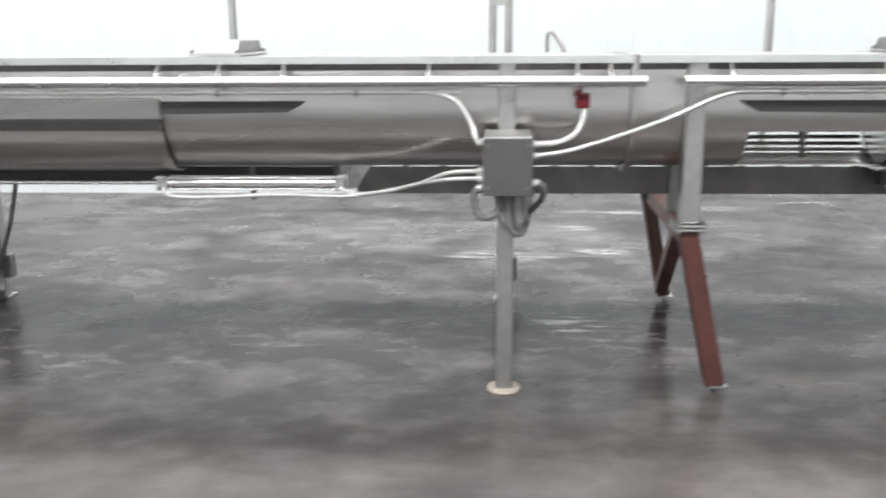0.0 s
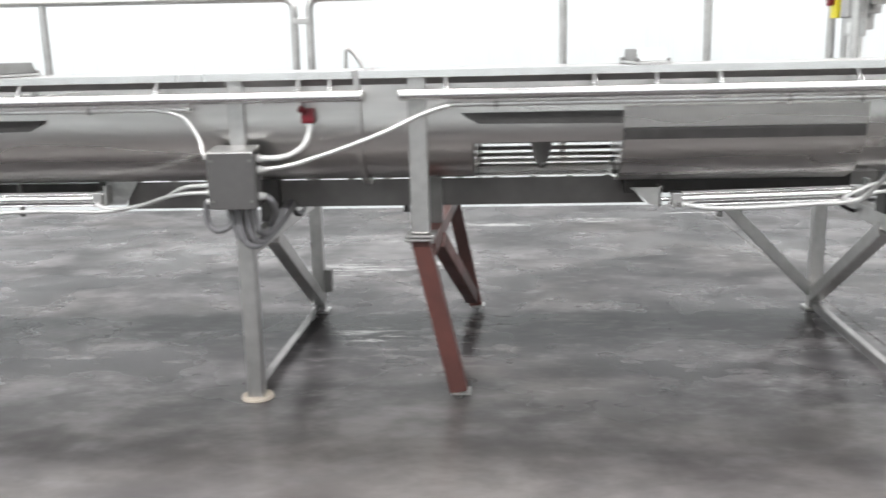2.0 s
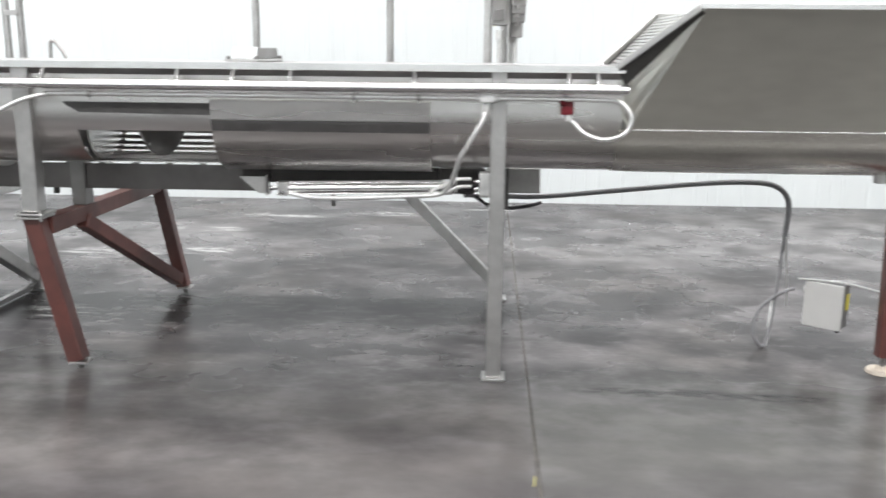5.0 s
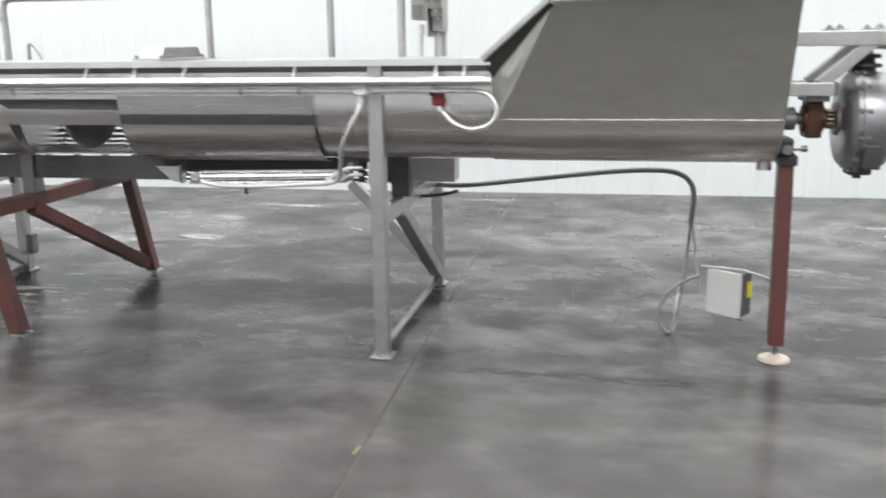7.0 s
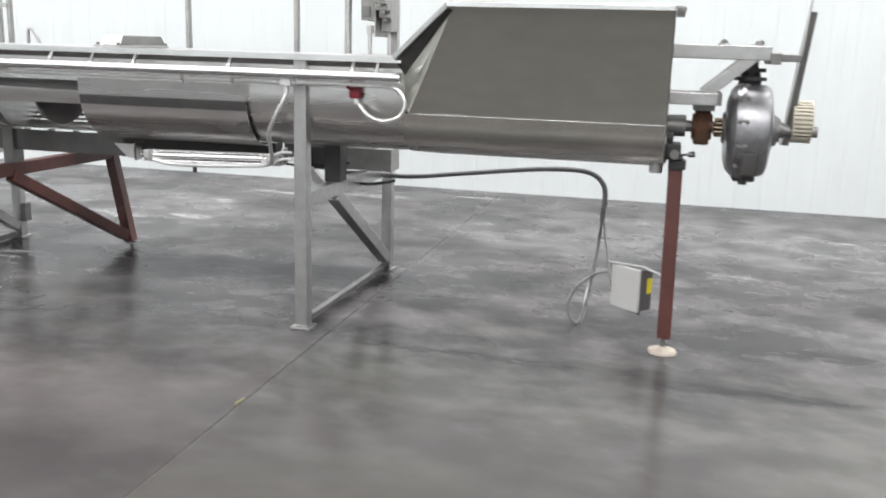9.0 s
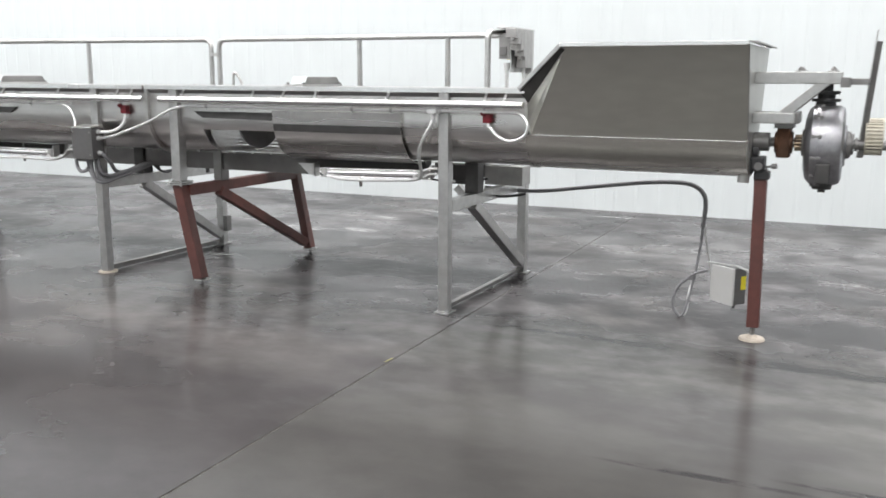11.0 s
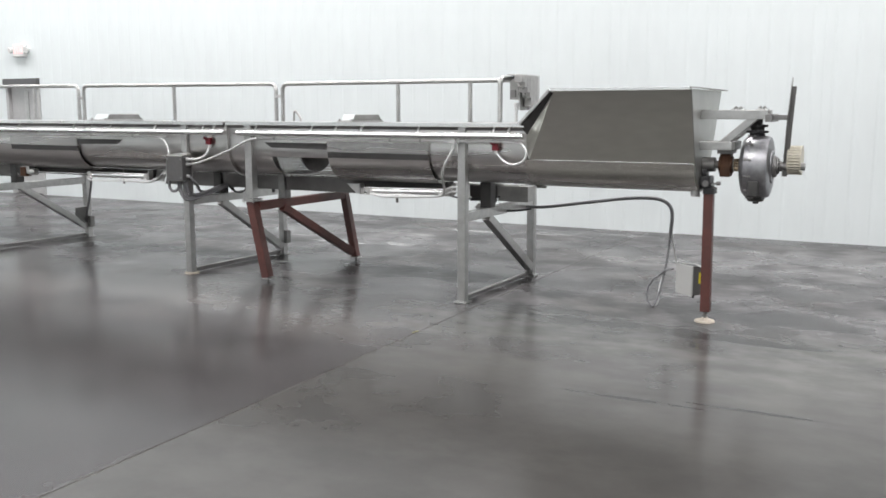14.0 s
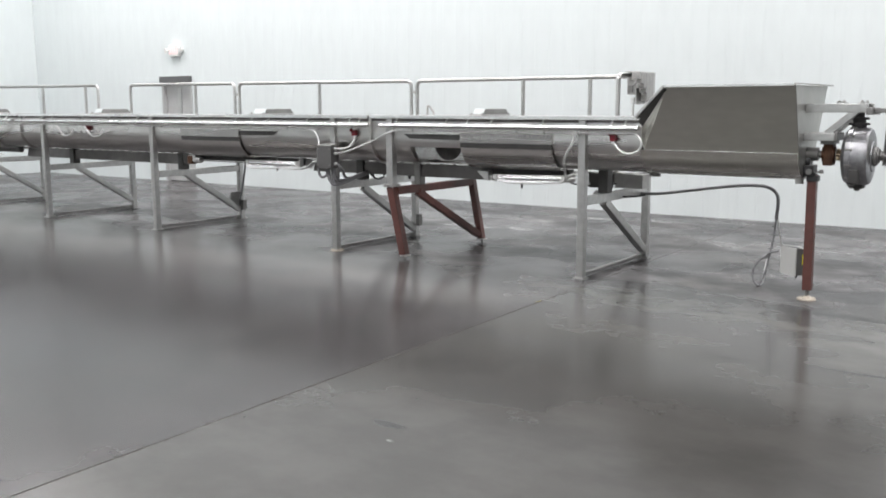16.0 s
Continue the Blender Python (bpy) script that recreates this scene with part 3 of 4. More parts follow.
for x0, x1 in ((END, -4.99), (-4.90, 1.22), (1.365, 3.985)):
    bm = B()
    tube(bm, [(x0, TUBE_Y, TUBE_Z), ((x0 + x1) / 2, TUBE_Y, TUBE_Z), (x1, TUBE_Y, TUBE_Z)], 0.0205, 16, 1, False)
    part("guard_tube", bm, BRIGHT, conveyor, "polished guard tube along the trough")
for xx in (-8.2, -7.4, -6.4, -5.2, -4.75, -4.1, -3.45, -2.9, -2.35, -1.42, -0.65, -0.41, -0.16, 0.40, 0.965, 1.09, 1.545, 2.118, 2.355, 2.596, 3.112, 3.745, 3.865):
    bm = B()
    rod(bm, (xx, 4.632, 1.364), (xx, TUBE_Y + 0.004, TUBE_Z + 0.010), 0.0105, 12)
    part("stand_off", bm, BRIGHT, conveyor)

# unseen covers, added to keep light out of the trough
for x0, x1 in ((END, -6.9), (-6.88, -4.955), (-4.925, -2.4), (-2.38, -0.1), (-0.08, JOIN - 0.014), (JOIN + 0.014, 2.5), (2.52, HOP0 - 0.01)):
    bm = B()
    box(bm, (x0, CY - R + 0.002, TOP - 0.008), (x1, CY + R - 0.002, TOP - 0.003), 0.001)
    part("shade_cover", bm, STEEL, conveyor)

# drip trays that hang under the belly, and the gates' dark carriages
TRAY_Y = 5.05
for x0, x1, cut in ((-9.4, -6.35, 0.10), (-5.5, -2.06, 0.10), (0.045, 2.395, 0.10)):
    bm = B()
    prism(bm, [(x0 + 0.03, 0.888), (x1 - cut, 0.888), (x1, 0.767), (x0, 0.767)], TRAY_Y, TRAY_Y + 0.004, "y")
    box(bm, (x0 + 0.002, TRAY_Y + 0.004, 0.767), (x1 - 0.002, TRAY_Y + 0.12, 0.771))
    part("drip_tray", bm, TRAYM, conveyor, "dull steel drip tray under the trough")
    xx = x0 + 0.05
    while xx < x1 - cut:
        part("tray_lug", box(B(), (xx, TRAY_Y + 0.001, 0.887), (xx + 0.026, TRAY_Y + 0.03, 0.945)), DARKST, conveyor)
        xx += 0.163
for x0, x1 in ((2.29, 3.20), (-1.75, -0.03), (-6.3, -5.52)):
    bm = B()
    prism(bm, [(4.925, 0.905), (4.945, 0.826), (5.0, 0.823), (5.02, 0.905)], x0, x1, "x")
    part("gate_carriage", bm, DARKTONE, conveyor, "dark carriage under the gate")

part("tray_gusset", prism(B(), [(-0.045, 0.90), (0.12, 0.90), (0.05, 0.79), (-0.045, 0.79)], 5.02, 5.026, "y"), CONDUIT, conveyor, "pale grey gusset plate")

part("tray_drain", rod(B(), (1.33, TRAY_Y + 0.03, 0.768), (1.33, TRAY_Y + 0.03, 0.735), 0.014, 12), DARKTONE, conveyor)

# bridges over the trough that hold the screw's bearings
for xx, wl, wr in ((2.362, 0.05, 0.05), (-0.44, 0.10, 0.06), (-3.35, 0.06, 0.06), (-6.2, 0.06, 0.06)):
    hat = thing("bearing_bridge", "grey steel bearing bridge across the trough", "bearing bridge", (xx, CY, TOP), "bearing bridges")
    bm = B()
    prism(bm, [(4.76, TOP + 0.012), (4.79, TOP + 0.06), (5.16, TOP + 0.06), (5.20, TOP + 0.012)], xx - wl, xx + wr, "x", 0.004)
    part("bridge_cover", bm, DARKST, hat)
    # added white plate: the lit front is painted, the sides stay grey
    part("bridge_front", prism(B(), [(4.752, TOP + 0.014), (4.783, TOP + 0.063), (4.787, TOP + 0.063), (4.757, TOP + 0.014)], xx - wl - 0.004, xx + wr + 0.004, "x"), WHITEP, hat, "front plate, white to stand in for the front's bright reflection")
    bm = B()
    box(bm, (xx - wl - 0.02, 4.70, TOP + 0.0005), (xx + wr + 0.02, 5.20, TOP + 0.011), 0.002)
    plate = part("bridge_plate", bm, GALV, hat)
    for yy in (4.73, 5.18):
        part("bolt", rod(B(), (xx + wr + 0.01, yy, TOP + 0.011), (xx + wr + 0.01, yy, TOP + 0.024), 0.009, 6), DARKST, plate)
        part("bolt", rod(B(), (xx - wl - 0.01, yy, TOP + 0.011), (xx - wl - 0.01, yy, TOP + 0.024), 0.009, 6), DARKST, plate)

# ---- the feed hopper ----
hopper = thing("feed_hopper", "grey stainless feed hopper with a sloped slatted front", "hopper", ((HOP0 + HOP1) / 2, CY, 0))
HT, SLX = 1.604, 4.235
HF, HB = 4.465, 5.445
HR, HZ = 0.252, 1.164


def hop_arc(a0, a1, n):
    """The hopper's rounded floor, a little deeper than the trough."""
    return [(CY - HR * math.cos(math.radians(a0 + (a1 - a0) * k / n)), HZ - HR * math.sin(math.radians(a0 + (a1 - a0) * k / n))) for k in range(n + 1)]


fy, fz = hop_arc(11.5, 168.5, 20)[0]
by = 2 * CY - fy
# the floor eases from the trough's round to the hopper's
mouth, bowl = arc(R + 0.0045, 11.5, 168.5, 24), hop_arc(11.5, 168.5, 24)
rows_ = [(HOP0 - 0.012, 0.0), (HOP0 + 0.05, 0.35), (HOP0 + 0.11, 0.8), (HOP0 + 0.17, 1.0), (HOP0 + 0.6, 1.0), (HOP1, 1.0)]
part("hopper_trough", sheet(B(), [[(xx, y0 + (y1 - y0) * w, z0 + (z1 - z0) * w) for (y0, z0), (y1, z1) in zip(mouth, bowl)] for xx, w in rows_], 0.004), STEEL_LIT, hopper)


def quad_plate(name, pts, thick=0.004, label=""):
    a, b, c, d = [V(p) for p in pts]
    sheet_bm = sheet(B(), [[a, b], [d, c]], thick, False)
    return part(name, sheet_bm, STEEL_HOP, hopper, label)


LOWX = HOP0 + 0.03
quad_plate("hopper_front", [(SLX + 0.02, HF, HT), (LOWX, fy, fz), (HOP1, fy, fz), (HOP1, HF, HT)])
quad_plate("hopper_back", [(HOP1, HB, HT), (HOP1, by, fz), (LOWX, by, fz), (SLX + 0.02, HB, HT)])
quad_plate("front_gusset", [(SLX + 0.02, HF, HT), (HOP0, CY - R, TOP - 0.07), (HOP0, CY - R, CZ), (LOWX, fy, fz)])
quad_plate("back_gusset", [(LOWX, by, fz), (HOP0, CY + R, CZ), (HOP0, CY + R, TOP - 0.07), (SLX + 0.02, HB, HT)])
# added strip that paints the highlight on the fold
part("fold_highlight", bar(B(), (LOWX + 0.02, fy - 0.004, fz), (HOP1, fy - 0.004, fz), 0.005, 0.004, 0.0008), EDGE, hopper, "thin bright strip standing in for the fold's highlight")
bm = B()
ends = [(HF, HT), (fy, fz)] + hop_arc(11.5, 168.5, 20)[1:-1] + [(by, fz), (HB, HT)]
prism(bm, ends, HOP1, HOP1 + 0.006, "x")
# less light on this end is painted by the darker sheet
part("hopper_end_plate", bm, ENDSHEET, hopper, "end sheet, its dimmer side put into a darker tone")
# rim along the top and down the slope
rim = B()
bar(rim, (SLX - 0.01, HF - 0.012, HT + 0.004), (HOP1 + 0.002, HF - 0.012, HT + 0.004), 0.03, 0.022, 0.002)
part("rim_front", rim, EDGE, hopper)
rim = B()
bar(rim, (SLX - 0.01, HB + 0.012, HT + 0.004), (HOP1 + 0.002, HB + 0.012, HT + 0.004), 0.03, 0.022, 0.002)
part("rim_back", rim, GALV, hopper)
rim = B()
prism(rim, [(HOP1 + 0.002, HT + 0.015), (HOP1 + 0.048, HT + 0.011), (HOP1 + 0.048, HT + 0.004), (HOP1 + 0.007, HT + 0.006)], HF - 0.027, HB + 0.027, "y")
part("rim_end", rim, RETURN, hopper)
for yy0, yy1 in ((FRONT + 0.006, HF - 0.012), (2 * CY - FRONT - 0.006, HB + 0.012)):
    rim = B()
    bar(rim, (HOP0 - 0.03, yy0, TOP - 0.004), (SLX, yy1, HT + 0.004), 0.03, 0.024, 0.002)
    part("rim_slope", rim, GALV, hopper)
# the shade beneath the sloped rim is painted as a dark strip
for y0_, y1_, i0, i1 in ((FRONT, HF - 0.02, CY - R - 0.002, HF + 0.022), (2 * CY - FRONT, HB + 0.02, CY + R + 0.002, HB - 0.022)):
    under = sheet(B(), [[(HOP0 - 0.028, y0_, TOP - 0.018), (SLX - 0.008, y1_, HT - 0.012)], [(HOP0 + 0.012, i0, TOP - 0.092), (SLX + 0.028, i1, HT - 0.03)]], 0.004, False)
    part("slope_return", under, DARKTONE, hopper, "folded return under the sloped rim, its shade put into the colour")
for k in range(15):
    t = (k + 0.5) / 15
    xx, zz = HOP0 + 0.005 + (SLX - HOP0) * t, TOP - 0.008 + (HT - TOP) * t
    yf, yb = FRONT + 0.02 + (HF - FRONT) * t, 2 * CY - FRONT - 0.02 + (HB - 2 * CY + FRONT) * t
    part("slat", bar(B(), (xx, yf, zz), (xx, yb, zz), 0.0175, 0.004, 0.001, (-0.6, 0, 0.8)), GALV, hopper)
part("drain_boss", rod(B(), (5.155, 4.871, 0.945), (5.155, 4.871, 0.878), 0.032, 20, None, 0.003), GALV, hopper)

# ---- the drive at the hopper's end ----
drive = thing("drive_unit", "screw drive with silver gear housing and pulley", "drive", (5.5, CY, 0.8))
for yy in (CY - 0.11, CY + 0.11):
    part("arm", bar(B(), (HOP1 + 0.006, yy, 1.440), (5.61, yy, 1.440), 0.05, 0.062, 0.004), GALV, drive)
    part("arm", bar(B(), (HOP1 + 0.006, yy, 1.232), (5.40, yy, 1.232), 0.05, 0.056, 0.004), GALV, drive)
    part("arm_brace", bar(B(), (5.34, yy, 1.25), (5.54, yy, 1.425), 0.045, 0.05, 0.004), GALV, drive)
for xx in (5.41, 5.565):
    part("bolt_plate", box(B(), (xx - 0.025, CY - 0.13, 1.472), (xx + 0.025, CY + 0.13, 1.478), 0.001), GALV, drive)
    for yy in (CY - 0.09, CY + 0.09):
        bm = B()
        rod(bm, (xx, yy, 1.478), (xx, yy, 1.497), 0.006, 8)
        rod(bm, (xx, yy, 1.478), (xx, yy, 1.489), 0.015, 6)
        part("bolt", bm, GALV, drive)
part("cross_bar", bar(B(), (5.628, CY - 0.15, 1.418), (5.628, CY + 0.15, 1.418), 0.046, 0.05, 0.004), DARKST, drive)
part("guard_arm", bar(B(), (5.65, CY - 0.1, 1.422), (5.735, CY - 0.1, 1.422), 0.03, 0.032, 0.003), DARKST, drive)
bm = B()
rod(bm, (HOP1 + 0.006, CY, 1.100), (5.85, CY, 1.100), 0.026, 20)
part("bearing_block", box(B(), (5.335, CY - 0.12, 1.205), (5.42, CY + 0.12, 1.262), 0.004), DARKST, drive)
part("drive_shaft", bm, DARKST, drive)
bm = B()
rod(bm, (HOP1 + 0.006, CY, 1.100), (5.275, CY, 1.100), 0.05, 24, None, 0.004)
part("seal_housing", bm, DARKST, drive)
bm = B()
box(bm, (5.312, CY - 0.06, 1.02), (5.382, CY + 0.06, 1.178), 0.012)
rod(bm, (5.302, CY, 1.100), (5.392, CY, 1.100), 0.06, 24, None, 0.006)
part("pillow_bearing", bm, BRONZE, drive, "rusty bronze pillow bearing")
part("bearing_bracket", box(B(), (5.30, CY - 0.09, 1.178), (5.395, CY + 0.09, 1.203), 0.002), DARKST, drive)
bm = B()
for xx in (5.405, 5.42, 5.433):
    rod(bm, (xx - 0.005, CY, 1.100), (xx + 0.005, CY, 1.100), 0.030, 18, None, 0.002)
part("collar", bm, BRONZE, drive)
for k in range(12):
    a = 2 * math.pi * k / 12
    y_, z_ = CY + 0.037 * math.cos(a), 1.100 + 0.037 * math.sin(a)
    part("chain_roller", rod(B(), (5.402, y_, z_), (5.434, y_, z_), 0.0065, 8), BRASS, drive)
part("input_hub", rod(B(), (5.437, CY, 1.100), (5.456, CY, 1.100), 0.068, 28, 0.078, 0.003), DARKST, drive, "dark hub on the gear housing")
# gear housing: a stepped round drum with a split flange
bm = B()
DY = CY
prof = [(5.448, 0.05), (5.452, 0.15), (5.466, 0.198), (5.492, 0.224), (5.625, 0.224), (5.648, 0.212), (5.656, 0.192), (5.660, 0.118), (5.670, 0.112), (5.672, 0.03)]
seg = 40
rings = []
for xx, rr in prof:
    xx, rr = 5.448 + (xx - 5.448) * 0.92, rr * 0.93
    rings.append([bm.verts.new((xx, DY + rr * math.cos(2 * math.pi * k / seg), 1.092 + rr * math.sin(2 * math.pi * k / seg))) for k in range(seg)])
for a, b in zip(rings, rings[1:]):
    for k in range(seg):
        bm.faces.new((a[k], b[k], b[(k + 1) % seg], a[(k + 1) % seg])).smooth = True
bm.faces.new(rings[0])
bm.faces.new(rings[-1][::-1])
bmesh.ops.recalc_face_normals(bm, faces=bm.faces)
for e in bm.edges:
    e.smooth = len(e.link_faces) == 2 and e.calc_face_angle() < math.radians(32)
housing = part("gear_housing", bm, CAST, drive, "silver cast gear housing")
bm = B()
rod(bm, (5.508, DY, 1.092), (5.523, DY, 1.092), 0.219, 40)
part("split_flange", bm, CAST, housing)
for k in range(12):
    a = 2 * math.pi * (k + 0.5) / 12
    y_, z_ = DY + 0.213 * math.cos(a), 1.092 + 0.213 * math.sin(a)
    part("flange_bolt", rod(B(), (5.492, y_, z_), (5.539, y_, z_), 0.0085, 6), DARKST, housing)
bm = B()
box(bm, (5.50, DY - 0.05, 0.86), (5.60, DY + 0.05, 0.915), 0.012)
rod(bm, (5.55, DY, 0.862), (5.55, DY, 0.843), 0.02, 8)
box(bm, (5.52, DY - 0.205, 0.905), (5.59, DY - 0.10, 1.01), 0.01)
part("torque_foot", bm, DARKTONE, housing, "dark torque bracket")
bm = B()
rod(bm, (5.54, DY, 1.275), (5.54, DY, 1.318), 0.05, 16, None, 0.004)
rod(bm, (5.54, DY, 1.318), (5.54, DY, 1.334), 0.072, 20, None, 0.005)
rod(bm, (5.54, DY, 1.334), (5.54, DY, 1.356), 0.044, 16)
rod(bm, (5.54, DY, 1.356), (5.54, DY, 1.374), 0.066, 20, None, 0.005)
rod(bm, (5.54, DY, 1.374), (5.54, DY, 1.408), 0.034, 6)
part("breather_mount", bm, RUBBER, housing, "black rubber mount on the housing")
bm = B()
for xx, rr in ((5.682, 0.055), (5.70, 0.036)):
    rod(bm, (xx - 0.007, CY, 1.100), (xx + 0.007, CY, 1.100), rr, 20, None, 0.003)
part("shaft_collar", bm, DARKST, drive)
part("output_hub", rod(B(), (5.654, CY, 1.096), (5.676, CY, 1.096), 0.075, 28, 0.066, 0.004), DARKST, drive, "dark hub on the gear housing")
bm = B()
prism(bm, [(CY + 0.02, 1.03), (CY + 0.095, 1.03), (CY + 0.005, 1.45), (CY - 0.09, 1.68), (CY - 0.11, 1.675), (CY - 0.10, 1.45)], -0.003, 0.003, "x")
for v_ in bm.verts:
    v_.co.x += 5.705 + 0.075 * (v_.co.z - 1.0)
part("belt_guard_plate", bm, GALV, drive, "upright tapered guard plate")
bm = B()
prism(bm, [(CY + 0.022, 1.03), (CY + 0.034, 1.03), (CY - 0.085, 1.62), (CY - 0.100, 1.62)], 0.0035, 0.030, "x")
for v_ in bm.verts:
    v_.co.x += 5.705 + 0.075 * (v_.co.z - 1.0)
part("guard_lip", bm, DARKST, drive)
PY = CY + 0.05
bm = B()
rod(bm, (5.742, PY, 1.140), (5.822, PY, 1.140), 0.088, 36, None, 0.003)
pulley = part("pulley", bm, CREAM, drive, "cream ribbed pulley")
for xx in (5.742, 5.822):
    part("pulley_flange", rod(B(), (xx - 0.003, PY, 1.140), (xx + 0.003, PY, 1.140), 0.098, 36), CREAM, pulley)
for k in range(30):
    a = 2 * math.pi * k / 30
    y_, z_ = PY + 0.091 * math.cos(a), 1.140 + 0.091 * math.sin(a)
    part("pulley_tooth", rod(B(), (5.745, y_, z_), (5.819, y_, z_), 0.0052, 6), CREAM, pulley)

# ---- red jack leg under the hopper's end ----
jack = thing("jack_leg", "red painted adjustable leg with a pale foot pad", "support leg", (5.255, 4.869, 0))
part("leg_tube", bar(B(), (5.257, 4.869, 0.075), (5.245, 4.88, 0.95), 0.066, 0.066, 0.006, (1, 0, 0)), RED, jack)
part("screw_spindle", rod(B(), (5.255, 4.869, 0.015), (5.257, 4.869, 0.08), 0.013, 14), DARKST, jack)
bm = B()
rod(bm, (5.255, 4.869, 0.0), (5.255, 4.869, 0.014), 0.072, 32, 0.066, 0.003)
rod(bm, (5.255, 4.869, 0.014), (5.255, 4.869, 0.03), 0.03, 20, 0.02)
part("foot_pad", bm, FOOT, jack)
bm = B()
box(bm, (5.19, 4.82, 0.93), (5.20, 4.93, 1.01), 0.003)
box(bm, (5.20, 4.83, 0.945), (5.275, 4.91, 0.957), 0.003)
box(bm, (5.21, 4.835, 0.90), (5.29, 4.925, 0.944), 0.006)
box(bm, (5.193, 4.80, 0.957), (5.262, 4.95, 1.022), 0.010)
rod(bm, (5.193, CY, 1.045), (5.225, CY, 1.045), 0.05, 20, None, 0.004)
part("clamp_bracket", bm, RUBBER, jack, "black greasy clamp bracket")
bm = B()
rod(bm, (5.235, 4.79, 0.975), (5.235, 4.93, 0.975), 0.022, 14)
rod(bm, (5.235, 4.86, 0.965), (5.31, 4.84, 0.975), 0.006, 8)
rod(bm, (5.30, 4.84, 0.974), (5.325, 4.836, 0.977), 0.014, 10)
part("clamp_bolt", bm, DARKST, jack)


# ---- support frames ----
W = 0.066


def support_frame(xx, label, long_brace=False, foot_pad=False, plate=False, lift=0.0, gusset=False):
    fr = thing("support_frame", label, "support frame", (xx, 5.29, 0), "grey frames that carry the conveyor")
    yf, yb = 4.662, 5.98
    part("front_leg", bar(B(), (xx, yf, 0.012), (xx, yf, 1.364), W, W, 0.006, (0, 1, 0)), GALV, fr)
    part("back_leg", bar(B(), (xx + 0.03, yb, 0.012), (xx + 0.03, yb, 0.849), W, W, 0.006, (0, 1, 0)), GALV, fr)
    part("cross_beam", bar(B(), (xx, yf + 0.043, 0.665), (xx + 0.03, yb - 0.04, 0.665), 0.06, 0.075, 0.005), GALV, fr)
    part("brace", bar(B(), (xx + 0.004, 5.08, 0.63 + lift), (xx + 0.028, 5.945, 0.085 + lift), 0.066, 0.07, 0.005), GALV, fr)
    bm = bar(B(), (xx, yf + 0.043, 0.046), (xx + 0.03, yb - 0.04, 0.046), 0.034, 0.005, 0.001)
    bar(bm, (xx - 0.015, yf + 0.043, 0.024), (xx + 0.015, yb - 0.04, 0.024), 0.004, 0.038, 0.001)
    part("floor_tie", bm, RETURN, fr, "angle iron tie just above the floor")
    if long_brace:
        part("brace", bar(B(), (xx + 0.01, yb, 0.10), (xx - 0.50, yb, 0.62), 0.06, 0.06, 0.005), GALV, fr)
    for y_, dx in ((yf, 0), (yb, 0.03)):
        bm = B()
        if foot_pad and y_ == yf:
            rod(bm, (xx, y_ + 0.006, 0.0), (xx, y_ + 0.006, 0.014), 0.07, 32, 0.066, 0.003)
            part("foot_pad", bm, FOOT, fr, "pale round foot pad")
        else:
            box(bm, (xx + dx - 0.052, y_ - 0.055, 0.0), (xx + dx + 0.052, y_ + 0.055, 0.012), 0.002)
            part("foot_plate", bm, GALV, fr)
    part("saddle", box(B(), (xx - 0.03, 5.03, 0.703), (xx + 0.06, 5.13, 0.912), 0.004), DARKTONE, fr, "dark saddle under the trough")
    if plate:
        part("leg_clamp", box(B(), (xx + 0.064, yb - 0.035, 0.12), (xx + 0.105, yb + 0.03, 0.25), 0.005), DARKST, fr, "dark clamp block on the back leg")
    if gusset:
        part("gusset_plate", prism(B(), [(yb - 0.20, 0.27), (yb - 0.034, 0.12), (yb - 0.034, 0.36), (yb - 0.20, 0.36)], xx + 0.052, xx + 0.060, "x", 0.002), DARKST, fr, "dull gusset plate at the brace's foot")
    return fr


support_frame(3.462, "grey steel support frame with two braces on the back leg", True)
support_frame(0.70, "grey steel support frame with the junction box on its front leg", foot_pad=True, plate=True)
support_frame(-2.16, "grey steel support frame with a gusset plate on its back leg", plate=True, lift=0.04, gusset=True)
for xx in (-4.42, -6.7):
    support_frame(xx, "grey steel support frame under the conveyor trough", lift=0.04)

# red frame under the cut-off post
red = thing("red_support_frame", "red primed splayed support frame under a grey post", "support frame", (1.55, 5.29, 0))
part("post", bar(B(), (1.427, 4.662, 0.722), (1.427, 4.662, 1.364), 0.074, 0.074, 0.006, (0, 1, 0)), GALV, red, "cut-off grey post")
bm = B()
box(bm, (1.37, 4.60, 0.708), (1.49, 4.73, 0.718), 0.002)
box(bm, (1.365, 4.598, 0.694), (1.485, 4.732, 0.703), 0.002)
for dx in (0.012, 0.108):
    rod(bm, (1.37 + dx, 4.61, 0.685), (1.37 + dx, 4.61, 0.732), 0.007, 6)
part("clamp_plates", bm, GALV, red)
part("front_leg", bar(B(), (1.424, 4.662, 0.694), (1.572, 4.662, 0.036), 0.076, 0.076, 0.006, (0, 1, 0)), RED, red)
part("back_leg", bar(B(), (1.49, 5.98, 0.70), (1.62, 5.98, 0.036), 0.07, 0.07, 0.006, (0, 1, 0)), RED, red)
part("cross_beam", bar(B(), (1.45, 4.70, 0.65), (1.495, 5.95, 0.65), 0.07, 0.075, 0.005), RED, red)
part("brace", bar(B(), (1.475, 5.02, 0.615), (1.600, 5.945, 0.085), 0.068, 0.07, 0.005), RED, red)
for a, y_ in ((1.578, 4.662), (1.626, 5.98)):
    part("foot_plate", box(B(), (a - 0.036, y_ - 0.04, 0.026), (a + 0.044, y_ + 0.04, 0.036), 0.002), GALV, red)
    part("levelling_stud", rod(B(), (a, y_, 0.0), (a, y_, 0.027), 0.012, 12, 0.010), DARKST, red)
